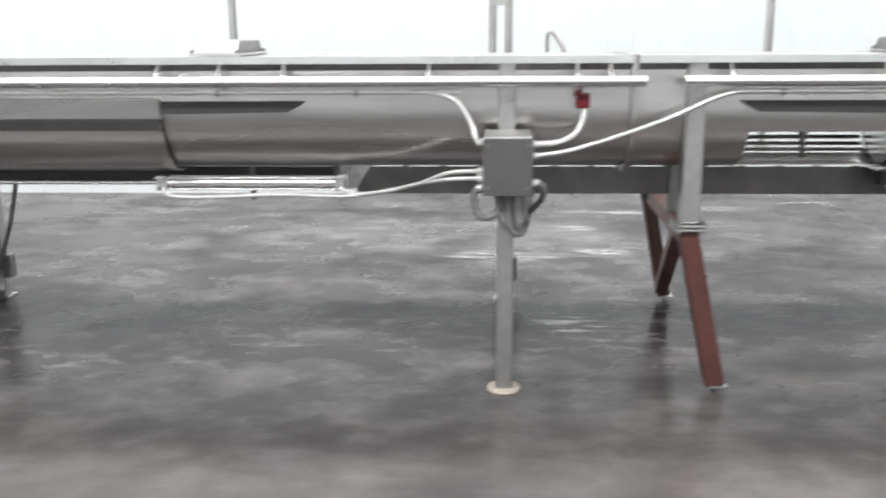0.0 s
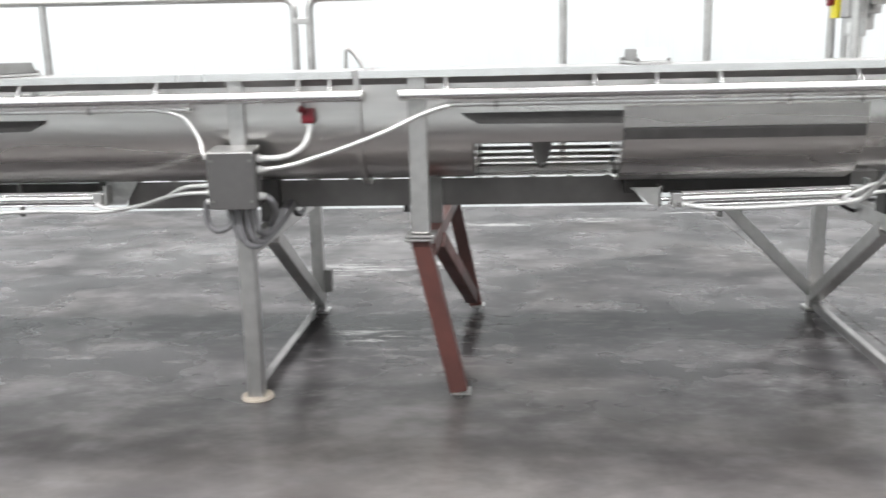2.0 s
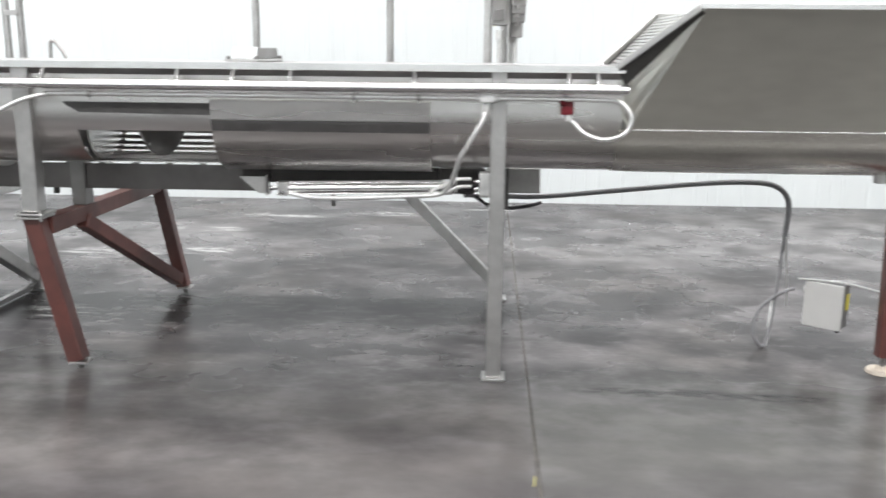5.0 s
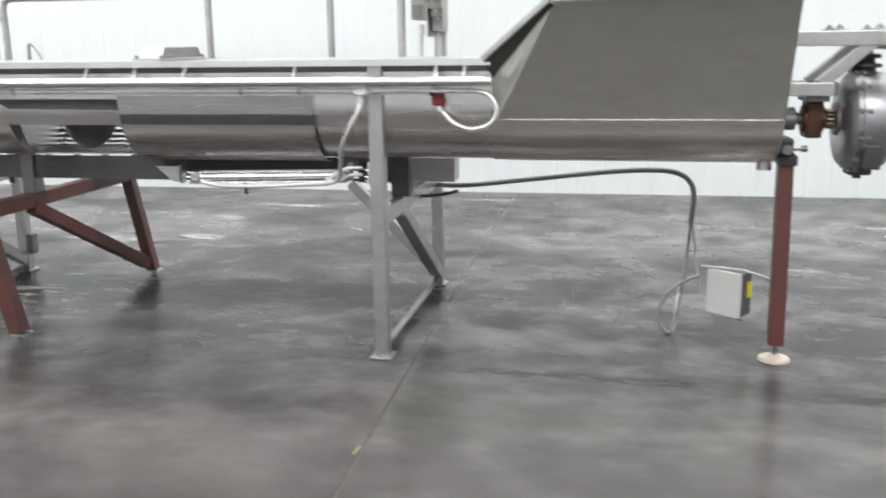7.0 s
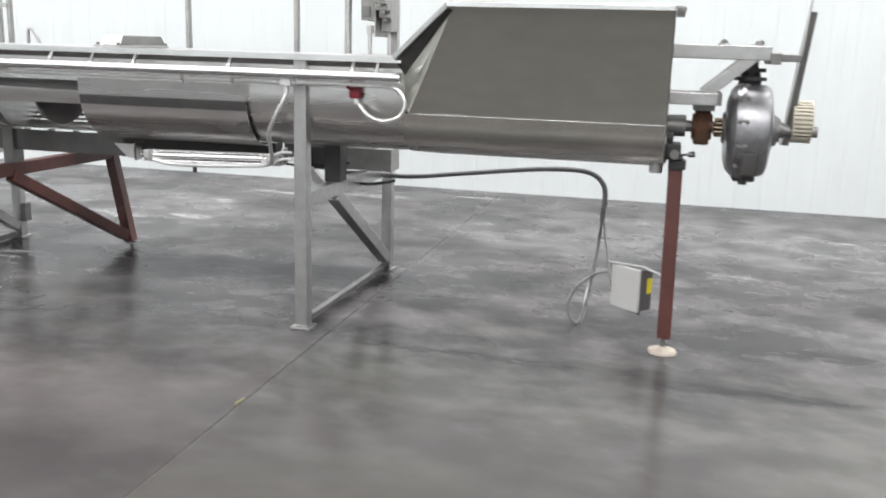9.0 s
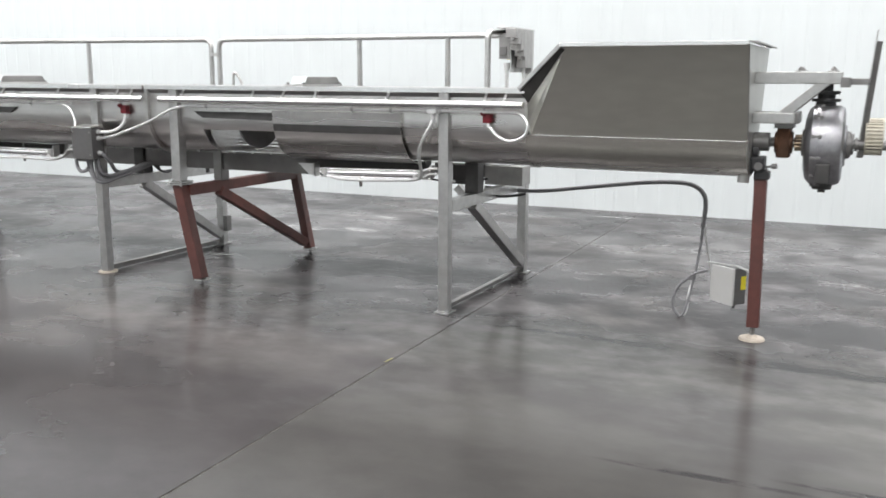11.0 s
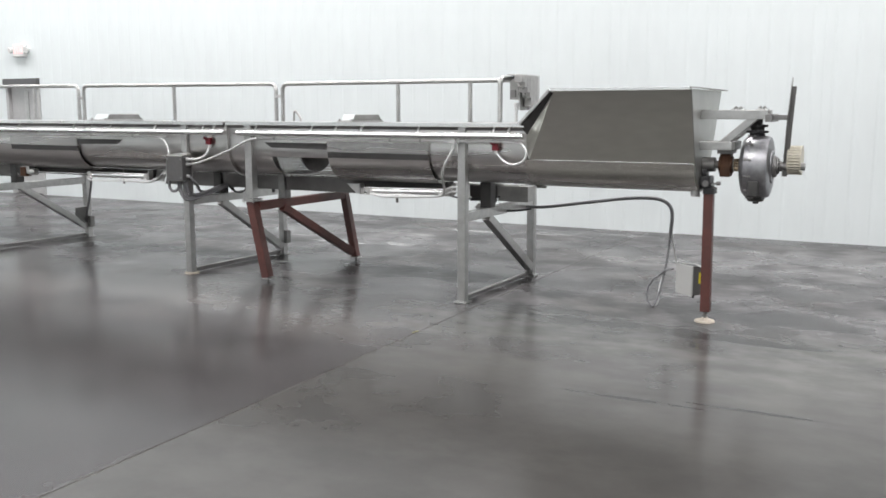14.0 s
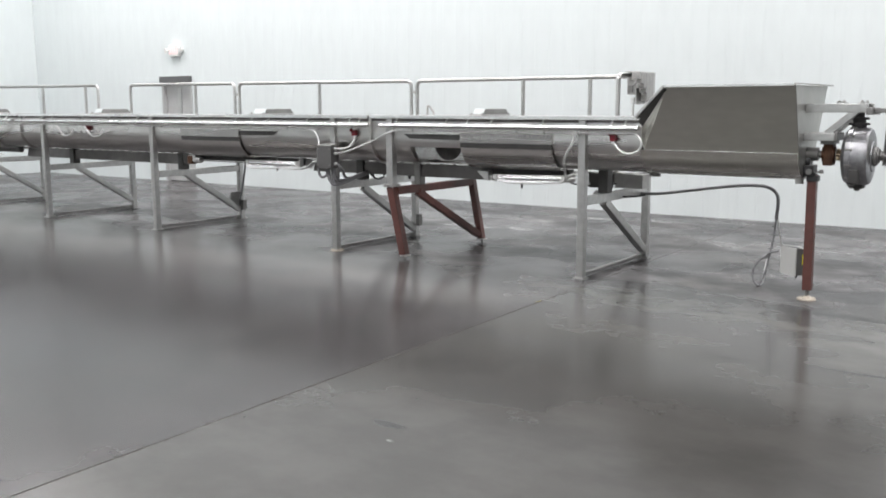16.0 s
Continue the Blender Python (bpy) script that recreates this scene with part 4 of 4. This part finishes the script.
part("saddle", box(B(), (1.425, 5.03, 0.688), (1.495, 5.12, 0.912), 0.004), DARKST, red)

# ---- walkway behind the trough ----
deck = thing("walkway", "steel walkway with side stringers behind the trough", "walkway", (-1.5, 5.75, 0.66))
part("deck_plate", box(B(), (-9.0, 5.602, 0.85), (3.6, 6.07, 0.856)), GALV, deck)
part("front_edge", box(B(), (-9.0, 5.602, 0.832), (3.6, 5.612, 0.849)), DARKST, deck)
part("deck_edge", box(B(), (2.61, 5.42, 0.85), (3.6, 5.601, 0.856)), GALV, deck)
part("stringer", box(B(), (2.95, 5.602, 0.745), (3.40, 5.612, 0.831)), DARKST, deck)
part("rear_stringer", box(B(), (-9.0, 6.055, 0.785), (3.6, 6.067, 0.849)), GALV, deck)
part("end_plate", box(B(), (3.17, 5.385, 0.715), (3.415, 5.395, 0.845), 0.002), DARKTONE, deck, "dark end plate")
bm = B()
box(bm, (3.42, 5.40, 0.722), (3.69, 5.56, 0.849), 0.004)
part("end_box", bm, BOXM, deck, "grey box at the walkway's end")

RAILZ, RY = 1.736, 6.012


def handrail(x0, x1, posts, label):
    """A rail section of one bent tube with rounded corners, and its posts."""
    rl = thing("handrail", label, "handrail", ((x0 + x1) / 2, RY, 0.856), "handrail sections of the walkway")
    rise = lambda q: RAILZ + 0.006 * max(0.0, 1.0 - q)
    pts = corner_path([(x0, RY, 0.857), (x0, RY, rise(x0)), (x1, RY, rise(x1)), (x1, RY, 0.857)], 0.07)
    part("rail_tube", tube(B(), pts, 0.021, 14, 1, False), GALV, rl)
    for p in posts:
        part("rail_post", rod(B(), (p, RY, 0.857), (p, RY, rise(p) - 0.015), 0.021, 14), GALV, rl)
    for q in [x0, x1] + list(posts):
        part("base_flange", rod(B(), (q, RY, 0.8565), (q, RY, 0.866), 0.022 + 0.02, 18), GALV, rl)
    return rl


handrail(0.746, 3.50, (2.104, 2.862), "grey tubular handrail along the walkway")
er = thing("handrail", "short grey end rail across the walkway with the control boxes", "handrail", (3.46, 5.7, 0.856), "handrail sections of the walkway")
part("rail_tube", tube(B(), corner_path([(3.41, 5.45, 0.857), (3.41, 5.45, RAILZ), (3.50, 5.98, RAILZ)], 0.05), 0.021, 14, 1, False), GALV, er)
part("base_flange", rod(B(), (3.41, 5.45, 0.8565), (3.41, 5.45, 0.866), 0.042, 18), GALV, er)
handrail(-2.12, 0.663, (-0.722,), "grey tubular handrail with one middle post")
handrail(-4.37, -2.205, (-2.97,), "grey tubular handrail section of the walkway")
handrail(-8.5, -5.14, (-5.45, -6.57), "grey tubular handrail section of the walkway")
for xa, xb in ((0.663, 0.746), (-2.205, -2.12)):
    clip = thing("rail_clip", "small steel clip joining two handrail sections", "clip", (xa, RY, 1.60))
    part("clip_bar", box(B(), (xa + 0.0, RY - 0.03, 1.60), (xb, RY - 0.0225, 1.63), 0.002), GALV, clip)

solo("bent_pipe", tube(B(), [(0.945, 5.93, 0.857), (0.945, 5.93, 1.2), (0.945, 5.93, 1.42), (0.955, 5.93, 1.462), (0.99, 5.93, 1.44), (1.035, 5.93, 1.36), (1.055, 5.93, 1.2)], 0.011, 10, 8), GALV,
            "thin bent grey pipe standing on the walkway", "pipe", (0.945, 5.93, 0.857))


# ---- electrical and pneumatic things on the conveyor ----
jb = thing("junction_box", "grey steel junction box on the front leg", "junction box", (0.684, 4.56, 0.828))
part("box_body", box(B(), (0.613, 4.512, 0.855), (0.792, 4.618, 1.066), 0.004), GREYBOX, jb)
lid = part("box_lid", box(B(), (0.607, 4.496, 0.852), (0.798, 4.511, 1.074), 0.004), GREYBOX, jb)
bm = B()
prism(bm, [(4.494, 1.0745), (4.50, 1.082), (4.618, 1.095), (4.618, 1.0745)], 0.612, 0.793, "x", 0.002)
part("rain_hood", bm, GALV, jb, "bright sloped hood")
for z_ in (0.885, 1.045):
    part("lid_screw", rod(B(), (0.625, 4.496, z_), (0.625, 4.490, z_), 0.006, 8), DARKST, lid)
    part("lid_screw", rod(B(), (0.78, 4.496, z_), (0.78, 4.490, z_), 0.006, 8), DARKST, lid)
for x_, z_, s in ((0.793, 1.045, 1), (0.793, 1.0, 1), (0.612, 1.05, -1), (0.612, 0.94, -1), (0.612, 0.912, -1), (0.793, 0.895, 1), (0.612, 0.875, -1)):
    bm = B()
    rod(bm, (x_, 4.56, z_), (x_ + s * 0.012, 4.56, z_), 0.018, 6)
    rod(bm, (x_ + s * 0.012, 4.56, z_), (x_ + s * 0.03, 4.56, z_), 0.014, 14)
    part("cable_gland", bm, CONDUIT, jb)


def line(name, pts, r, mat, label, category, steps=8, seg=10):
    return solo(name, tube(B(), pts, r, seg, steps), mat, label, category, pts[0])


KY, KZ = 4.598, 1.240
line("conduit", [(END, KY, KZ), (-3, KY, KZ), (0.25, KY, KZ), (0.38, KY, KZ - 0.002), (0.455, 4.59, 1.228), (0.51, 4.59, 1.198), (0.562, 4.58, 1.12), (0.575, 4.565, 1.075), (0.592, 4.56, 1.051)], 0.0085, TUBING,
     "thin grey conduit along the trough into the junction box", "conduit")
line("conduit", [(0.808, 4.56, 1.046), (0.88, 4.58, 1.046), (0.94, 4.60, 1.064), (0.98, 4.615, 1.10), (0.998, 4.628, 1.155)], 0.0125, CONDUIT,
     "grey flexible conduit from the junction box to the red switch", "conduit")
line("conduit", [(0.812, 4.56, 1.001), (0.92, 4.555, 1.016), (1.02, 4.553, 1.044), (1.12, 4.553, 1.075), (1.31, 4.555, 1.143), (1.46, 4.56, 1.211), (1.55, 4.585, KZ - 0.004), (1.62, KY, KZ), (2.4, KY, KZ), (3.2, KY, KZ), (3.40, KY, KZ)], 0.010, TUBING,
     "long grey conduit sweeping up from the junction box", "conduit")
line("conduit", [(3.42, KY, KZ), (3.7, KY, KZ), (3.90, KY, KZ - 0.002), (3.965, 4.59, 1.225), (4.005, 4.585, 1.165), (3.98, 4.585, 1.105), (3.90, 4.59, 1.078), (3.82, 4.605, 1.10), (3.765, 4.62, 1.15)], 0.010, TUBING,
     "pale conduit that loops back to the red switch", "conduit")
tee = thing("conduit_tee", "grey conduit fitting on the front leg", "conduit fitting", (3.41, KY, 1.20))
bm = B()
rod(bm, (3.365, KY, KZ), (3.46, KY, KZ), 0.017, 14, None, 0.003)
body = part("tee_body", bm, CONDUIT, tee)
part("tee_branch", rod(B(), (3.412, KY, KZ), (3.408, KY, 1.185), 0.014, 14), CONDUIT, tee)
part("tee_cover", box(B(), (3.385, KY - 0.028, 1.225), (3.44, KY - 0.015, 1.258), 0.003), CONDUIT, body)
line("air_hose", [(3.408, KY, 1.19), (3.395, 4.585, 1.15), (3.352, 4.585, 1.075), (3.305, 4.62, 0.99), (3.275, 4.70, 0.905), (3.25, 4.76, 0.845), (3.20, 4.79, 0.805), (3.05, 4.82, 0.79), (2.85, 4.825, 0.778), (2.65, 4.83, 0.775), (2.56, 4.84, 0.785), (2.505, 4.85, 0.80)], 0.0105, CONDUIT,
     "pale air hose drooping from the conduit fitting to the cylinder", "hose")
for xx in (-3.6, -1.9, -0.42, 0.62 - 0.5, 1.74, 2.86, 3.13):
    clip = thing("conduit_clip", "small bolted clip on the conduit", "clip", (xx, KY, KZ - 0.02), "clips along the conduit")
    bm = B()
    rod(bm, (xx - 0.009, KY, KZ), (xx + 0.009, KY, KZ), 0.0135, 12)
    rod(bm, (xx, KY, KZ - 0.024), (xx, KY, KZ + 0.022), 0.005, 8)
    part("clip_band", bm, GALV, clip)
    part("clip_stud", rod(B(), (xx, KY, KZ + 0.006), (xx, 4.664, KZ + 0.012), 0.005, 8), GALV, clip)


def stop_switch(xx):
    sw = thing("pull_switch", "red plastic switch below the guard tube", "switch", (xx, 4.63, 1.16), "red switches")
    bm = B()
    box(bm, (xx - 0.026, 4.61, 1.175), (xx + 0.026, 4.655, 1.235), 0.01)
    body = part("switch_body", bm, REDPL, sw)
    part("switch_knob", rod(B(), (xx - 0.008, 4.612, 1.222), (xx - 0.03, 4.60, 1.238), 0.014, 12, None, 0.003), REDPL, body)
    part("switch_neck", rod(B(), (xx + 0.004, 4.632, 1.178), (xx + 0.006, 4.63, 1.15), 0.014, 10, None, 0.002), CONDUIT, sw)
    part("switch_bracket", box(B(), (xx - 0.01, 4.655, 1.19), (xx + 0.01, 4.664, 1.25), 0.001), GALV, sw)
    part("switch_lever", rod(B(), (xx - 0.01, 4.62, 1.23), (xx - 0.012, 4.60, 1.268), 0.005, 8), DARKST, sw)


stop_switch(0.992)
stop_switch(3.745)
stop_switch(-3.41)


def cylinder(x0, x1, z, rod_to, label, tilt=0.0):
    """A tie-rod air cylinder along x; tilt is its rise over its length."""
    cy = thing("air_cylinder", label, "pneumatic cylinder", ((x0 + x1) / 2, 4.86, z - 0.03), "air cylinders under the trough")
    y_ = 4.86

    def at(xx):
        return z + tilt * (xx - x0) / (x1 - x0)

    part("barrel", rod(B(), (x0 + 0.03, y_, at(x0)), (x1 - 0.03, y_, at(x1)), 0.0215, 24), BRIGHT, cy)
    for a, b in ((x0, x0 + 0.045), (x1 - 0.045, x1)):
        cap = part("end_cap", box(B(), (a, y_ - 0.031, at(a) - 0.031), (b, y_ + 0.031, at(a) + 0.031), 0.004), GALV, cy)
        m_ = (a + b) / 2
        part("air_fitting", rod(B(), (m_, y_ - 0.031, at(m_) - 0.012), (m_, y_ - 0.05, at(m_) - 0.014), 0.009, 10), BRIGHT, cap)
    for dy in (-0.024, 0.024):
        for dz in (-0.024, 0.024):
            part("tie_rod", rod(B(), (x0 - 0.008, y_ + dy, at(x0) + dz), (x1 + 0.008, y_ + dy, at(x1) + dz), 0.0042, 8), BRIGHT, cy)
    part("piston_rod", rod(B(), (x0, y_, z), (rod_to, y_, z), 0.0085, 12), BRIGHT, cy)
    bm = B()
    box(bm, (rod_to - 0.012, y_ - 0.03, z - 0.03), (rod_to, y_ + 0.03, z + 0.06), 0.002)
    prism(bm, [(rod_to - 0.13, z + 0.055), (rod_to, z + 0.055), (rod_to, z - 0.02), (rod_to - 0.045, z - 0.02)], y_ - 0.03, y_ - 0.024, "y")
    part("clevis_plate", bm, GALV, cy)
    bm = B()
    box(bm, (x1 + 0.008, y_ - 0.03, at(x1) - 0.02), (x1 + 0.02, y_ + 0.03, at(x1) + 0.06), 0.002)
    part("mount_plate", bm, GALV, cy)
    return cy


cylinder(2.475, 3.265, 0.812, 2.43, "polished air cylinder that moves the discharge gate", 0.018)
closer = cylinder(-0.775, 0.03, 0.845, -1.62, "polished air cylinder that moves the closed gate")
part("rod_drum", rod(B(), (-1.63, 4.86, 0.845), (-1.55, 4.86, 0.845), 0.036, 24, None, 0.006), GALV, closer, "pale round coupling on the rod")
part("rod_block", box(B(), (-1.76, 4.82, 0.795), (-1.67, 4.90, 0.895), 0.016), BRONZE, closer, "rusty brown block at the rod's end")
valve = thing("valve_block", "pale valve block with fittings beside the cylinder", "valve", (3.420, 4.80, 0.802))
part("block", box(B(), (3.385, 4.76, 0.807), (3.435, 4.84, 0.907), 0.005), CONDUIT, valve)
for z_ in (0.815, 0.835, 0.868):
    part("fitting", rod(B(), (3.405, 4.79, z_), (3.365, 4.795, z_ - 0.003), 0.008, 10), BRIGHT, valve)
part("valve_foot", box(B(), (3.390, 4.77, 0.797), (3.455, 4.83, 0.807), 0.002), GALV, valve)
line("air_hose", [(3.350, 4.795, 0.877), (3.280, 4.80, 0.872), (3.220, 4.81, 0.842), (3.170, 4.82, 0.812), (3.223, 4.815, 0.807)], 0.008, CONDUIT, "short pale air hose at the valve block", "hose")
line("air_hose", [(3.350, 4.795, 0.844), (3.290, 4.80, 0.838), (3.242, 4.812, 0.812)], 0.008, CONDUIT, "short pale air hose at the valve block", "hose")
solo("drain_pin", rod(B(), (2.705, 4.96, 0.93), (2.705, 4.96, 0.715), 0.011, 12, None, 0.002), DARKST, "short dark drain pipe under the trough", "drain pipe", (2.705, 4.96, 0.715))
solo("drain_pin", rod(B(), (-0.385, 4.93, 0.93), (-0.385, 4.93, 0.76), 0.011, 12, None, 0.002), DARKST, "short dark drain pipe under the trough", "drain pipe", (-0.385, 4.93, 0.76))
line("air_hose", [(-0.74, 4.81, 0.83), (-0.70, 4.79, 0.80), (-0.55, 4.79, 0.795), (-0.25, 4.79, 0.805), (0.05, 4.79, 0.80), (0.20, 4.77, 0.825), (0.34, 4.70, 0.865), (0.47, 4.61, 0.925), (0.582, 4.56, 0.941)], 0.0085, CONDUIT,
     "pale air hose from the cylinder to the junction box", "hose")
line("air_hose", [(0.01, 4.81, 0.83), (0.08, 4.79, 0.81), (0.22, 4.75, 0.83), (0.36, 4.67, 0.875), (0.48, 4.58, 0.905), (0.582, 4.56, 0.912)], 0.0085, CONDUIT,
     "pale air hose from the cylinder to the junction box", "hose")
for pts in ([(0.582, 4.56, 0.875), (0.572, 4.56, 0.835), (0.58, 4.56, 0.785), (0.61, 4.56, 0.757), (0.65, 4.57, 0.765), (0.672, 4.58, 0.80), (0.675, 4.58, 0.852)],
            [(0.822, 4.56, 0.895), (0.842, 4.57, 0.87), (0.84, 4.62, 0.82), (0.80, 4.70, 0.76), (0.775, 4.80, 0.74), (0.78, 4.95, 0.76), (0.79, 5.1, 0.79)],
            [(0.665, 4.575, 0.852), (0.672, 4.58, 0.79), (0.70, 4.585, 0.72), (0.75, 4.62, 0.695), (0.79, 4.72, 0.72), (0.80, 4.90, 0.765), (0.80, 5.1, 0.80)]):
    line("flexible_conduit", pts, 0.013, HOSE, "grey flexible conduit hanging in a loop under the junction box", "conduit")
for pts in ([(0.765, 4.575, 0.852), (0.768, 4.58, 0.80), (0.775, 4.60, 0.745), (0.79, 4.68, 0.725), (0.81, 4.85, 0.755), (0.815, 5.05, 0.79)],
            [(0.735, 4.58, 0.852), (0.735, 4.585, 0.78), (0.75, 4.60, 0.71), (0.775, 4.66, 0.69), (0.80, 4.80, 0.72), (0.82, 5.0, 0.765), (0.825, 5.12, 0.79)],
            [(0.70, 4.572, 0.852), (0.702, 4.575, 0.775), (0.722, 4.58, 0.70), (0.76, 4.62, 0.68), (0.785, 4.72, 0.70), (0.79, 4.88, 0.745), (0.785, 5.05, 0.78)]):
    line("flexible_conduit", pts, 0.013, HOSE, "grey flexible conduit hanging in a loop under the junction box", "conduit")
line("black_cable", [(0.80, 5.08, 0.78), (0.805, 5.16, 0.72), (0.81, 5.24, 0.70), (0.815, 5.31, 0.73), (0.81, 5.30, 0.78), (0.80, 5.22, 0.79), (0.80, 5.15, 0.76), (0.80, 5.18, 0.71), (0.81, 5.27, 0.71)], 0.0095, RUBBER,
     "black cable coiled behind the junction box", "cable")
line("black_cable", [(2.80, 5.35, 0.83), (2.95, 5.35, 0.765), (3.1, 5.36, 0.735), (3.3, 5.38, 0.735), (3.44, 5.40, 0.76)], 0.007, RUBBER, "black cable hanging under the trough", "cable")
line("flexible_conduit", [(-5.35, 4.58, 1.25), (-5.38, 4.56, 1.17), (-5.5, 4.58, 1.07), (-5.6, 4.62, 1.02)], 0.014, CONDUIT, "pale flexible conduit hanging from the trough", "conduit")
for xx in (-3.30, -3.9):
    line("conduit", [(xx - 0.12, KY, KZ - 0.01), (xx - 0.05, 4.59, 1.17), (xx + 0.06, 4.59, 1.10), (xx + 0.2, 4.59, 1.12), (xx + 0.26, 4.6, 1.19)], 0.011, CONDUIT, "pale looped conduit at the trough", "conduit")
line("grey_cable", [(-1.93, 5.90, 0.83), (-1.95, 5.90, 0.66), (-2.00, 5.90, 0.46), (-2.06, 5.91, 0.30), (-2.10, 5.93, 0.20)], 0.012, HOSE, "grey cable hanging beside the back leg", "cable")

line("black_cable", [(3.36, 5.41, 0.70), (3.44, 5.40, 0.655), (3.54, 5.40, 0.645), (3.64, 5.42, 0.655), (3.70, 5.45, 0.668)], 0.009, RUBBER, "black cable sagging under the walkway's end box", "cable")

# ---- control station on the end rail ----
st = thing("control_station", "grey control boxes with a yellow emergency stop on the end rail", "control box", (3.50, 5.7, 0.856))
part("post", bar(B(), (3.545, 5.90, 0.857), (3.545, 5.90, 1.76), 0.05, 0.05, 0.004, (0, 1, 0)), GALV, st)
part("top_plate", box(B(), (3.45, 5.50, 1.757), (3.57, 5.93, 1.765), 0.002), GALV, st)
part("back_plate", box(B(), (3.512, 5.60, 1.47), (3.52, 5.87, 1.757), 0.002), GALV, st)
part("box_body", box(B(), (3.43, 5.60, 1.56), (3.51, 5.71, 1.73), 0.006), BOXM, st)
part("stop_box", box(B(), (3.455, 5.75, 1.56), (3.511, 5.84, 1.73), 0.006), BOXM, st)
cover = part("stop_cover", box(B(), (3.425, 5.75, 1.56), (3.454, 5.83, 1.70), 0.006), YELLOW, st, "yellow emergency stop cover")
part("push_knob", rod(B(), (3.425, 5.79, 1.64), (3.395, 5.79, 1.64), 0.016, 18, 0.024, 0.004), REDPL, cover)
part("switch_handle", box(B(), (3.44, 5.585, 1.58), (3.49, 5.60, 1.64), 0.004), DARKST, st)
for k_ in range(4):
    y0_ = 5.47 + 0.055 * k_
    step = box(B(), (3.525, y0_, 1.695 - 0.04 * k_), (3.60, y0_ + 0.05, 1.757), 0.008)
    rod(step, (3.56, y0_ + 0.02, 1.697 - 0.04 * k_), (3.56, y0_ + 0.02, 1.678 - 0.04 * k_), 0.016, 12, None, 0.003)
    part("stepped_connector", step, BOXM, st, "grey connector in a stepped row")
part("side_box", box(B(), (3.525, 5.69, 1.50), (3.59, 5.84, 1.757), 0.006), BOXM, st)
part("conduit_drop", tube(B(), [(3.555, 5.75, 1.50), (3.555, 5.75, 1.2), (3.553, 5.75, 0.858)], 0.011, 10), CONDUIT, st)
part("conduit_drop", tube(B(), [(3.47, 5.655, 1.53), (3.47, 5.655, 1.35), (3.472, 5.66, 1.1), (3.475, 5.68, 0.858)], 0.013, 10), CONDUIT, st)
part("conduit_gland", rod(B(), (3.47, 5.655, 1.535), (3.47, 5.655, 1.485), 0.022, 12), CONDUIT, st)

# ---- pipe, cables and box on the floor ----
line("service_pipe", [(3.30, 5.70, 0.66), (3.45, 5.80, 0.645), (3.7, 5.72, 0.655), (4.1, 5.55, 0.722), (4.5, 5.38, 0.79), (4.72, 5.31, 0.81), (4.83, 5.29, 0.797), (4.888, 5.285, 0.75), (4.904, 5.28, 0.68), (4.895, 5.28, 0.55)], 0.0135, HOSE,
     "grey pipe that bends down from the walkway's end", "pipe", 10, 14)
line("grey_cable", [(4.897, 5.28, 0.56), (4.885, 5.27, 0.40), (4.865, 5.245, 0.24), (4.84, 5.215, 0.10), (4.815, 5.19, 0.015), (4.785, 5.185, 0.02), (4.755, 5.19, 0.07), (4.76, 5.20, 0.14), (4.79, 5.21, 0.20), (4.84, 5.215, 0.245), (4.89, 5.20, 0.285), (4.945, 5.215, 0.30)], 0.0085, HOSE,
     "grey cable looping on the floor to the box", "cable", 10)
line("grey_cable", [(4.902, 5.285, 0.58), (4.92, 5.30, 0.45), (4.945, 5.33, 0.30), (4.965, 5.36, 0.17)], 0.0065, CONDUIT, "pale cable hanging loose from the pipe", "cable")
line("grey_cable", [(4.865, 5.26, 0.24), (4.845, 5.23, 0.16), (4.835, 5.21, 0.05), (4.82, 5.195, 0.012)], 0.009, CONDUIT, "pale cable end standing on the floor", "cable")
fb = thing("hanging_box", "pale grey metal box with yellow label hung beside the jack", "box", (5.08, 5.10, 0.13))
FBT = Matrix.Translation((5.0475, 5.1025, 0)) @ Matrix.Rotation(math.radians(-38.4), 4, "Z")


def turned(bm):
    """Built about the middle of the box's front, then turned to its angle."""
    bmesh.ops.transform(bm, verts=bm.verts, matrix=FBT)
    return bm


body = part("box_body", turned(box(B(), (-0.088, 0.012, 0.138), (0.088, 0.105, 0.352), 0.006)), GREYBOX, fb)
part("box_cover", turned(box(B(), (-0.092, -0.002, 0.134), (0.092, 0.0115, 0.356), 0.005)), PALEBOX, fb, "pale cover")
part("label", turned(box(B(), (0.0883, 0.062, 0.225), (0.0895, 0.10, 0.305))), YELLOW, body, "yellow label")
part("drain_plug", turned(rod(B(), (0.07, 0.03, 0.138), (0.07, 0.03, 0.118), 0.010, 10, None, 0.002)), RUBBER, body)
strap = B()
bar(strap, (4.945, 5.17, 0.362), (5.13, 5.10, 0.364), 0.022, 0.006, 0.001)
bar(strap, (5.13, 5.10, 0.364), (5.25, 4.905, 0.366), 0.022, 0.006, 0.001)
part("mounting_strip", strap, GALV, fb)
part("cable_gland", turned(rod(B(), (-0.088, 0.06, 0.30), (-0.115, 0.06, 0.30), 0.012, 12, None, 0.002)), GALV, fb)
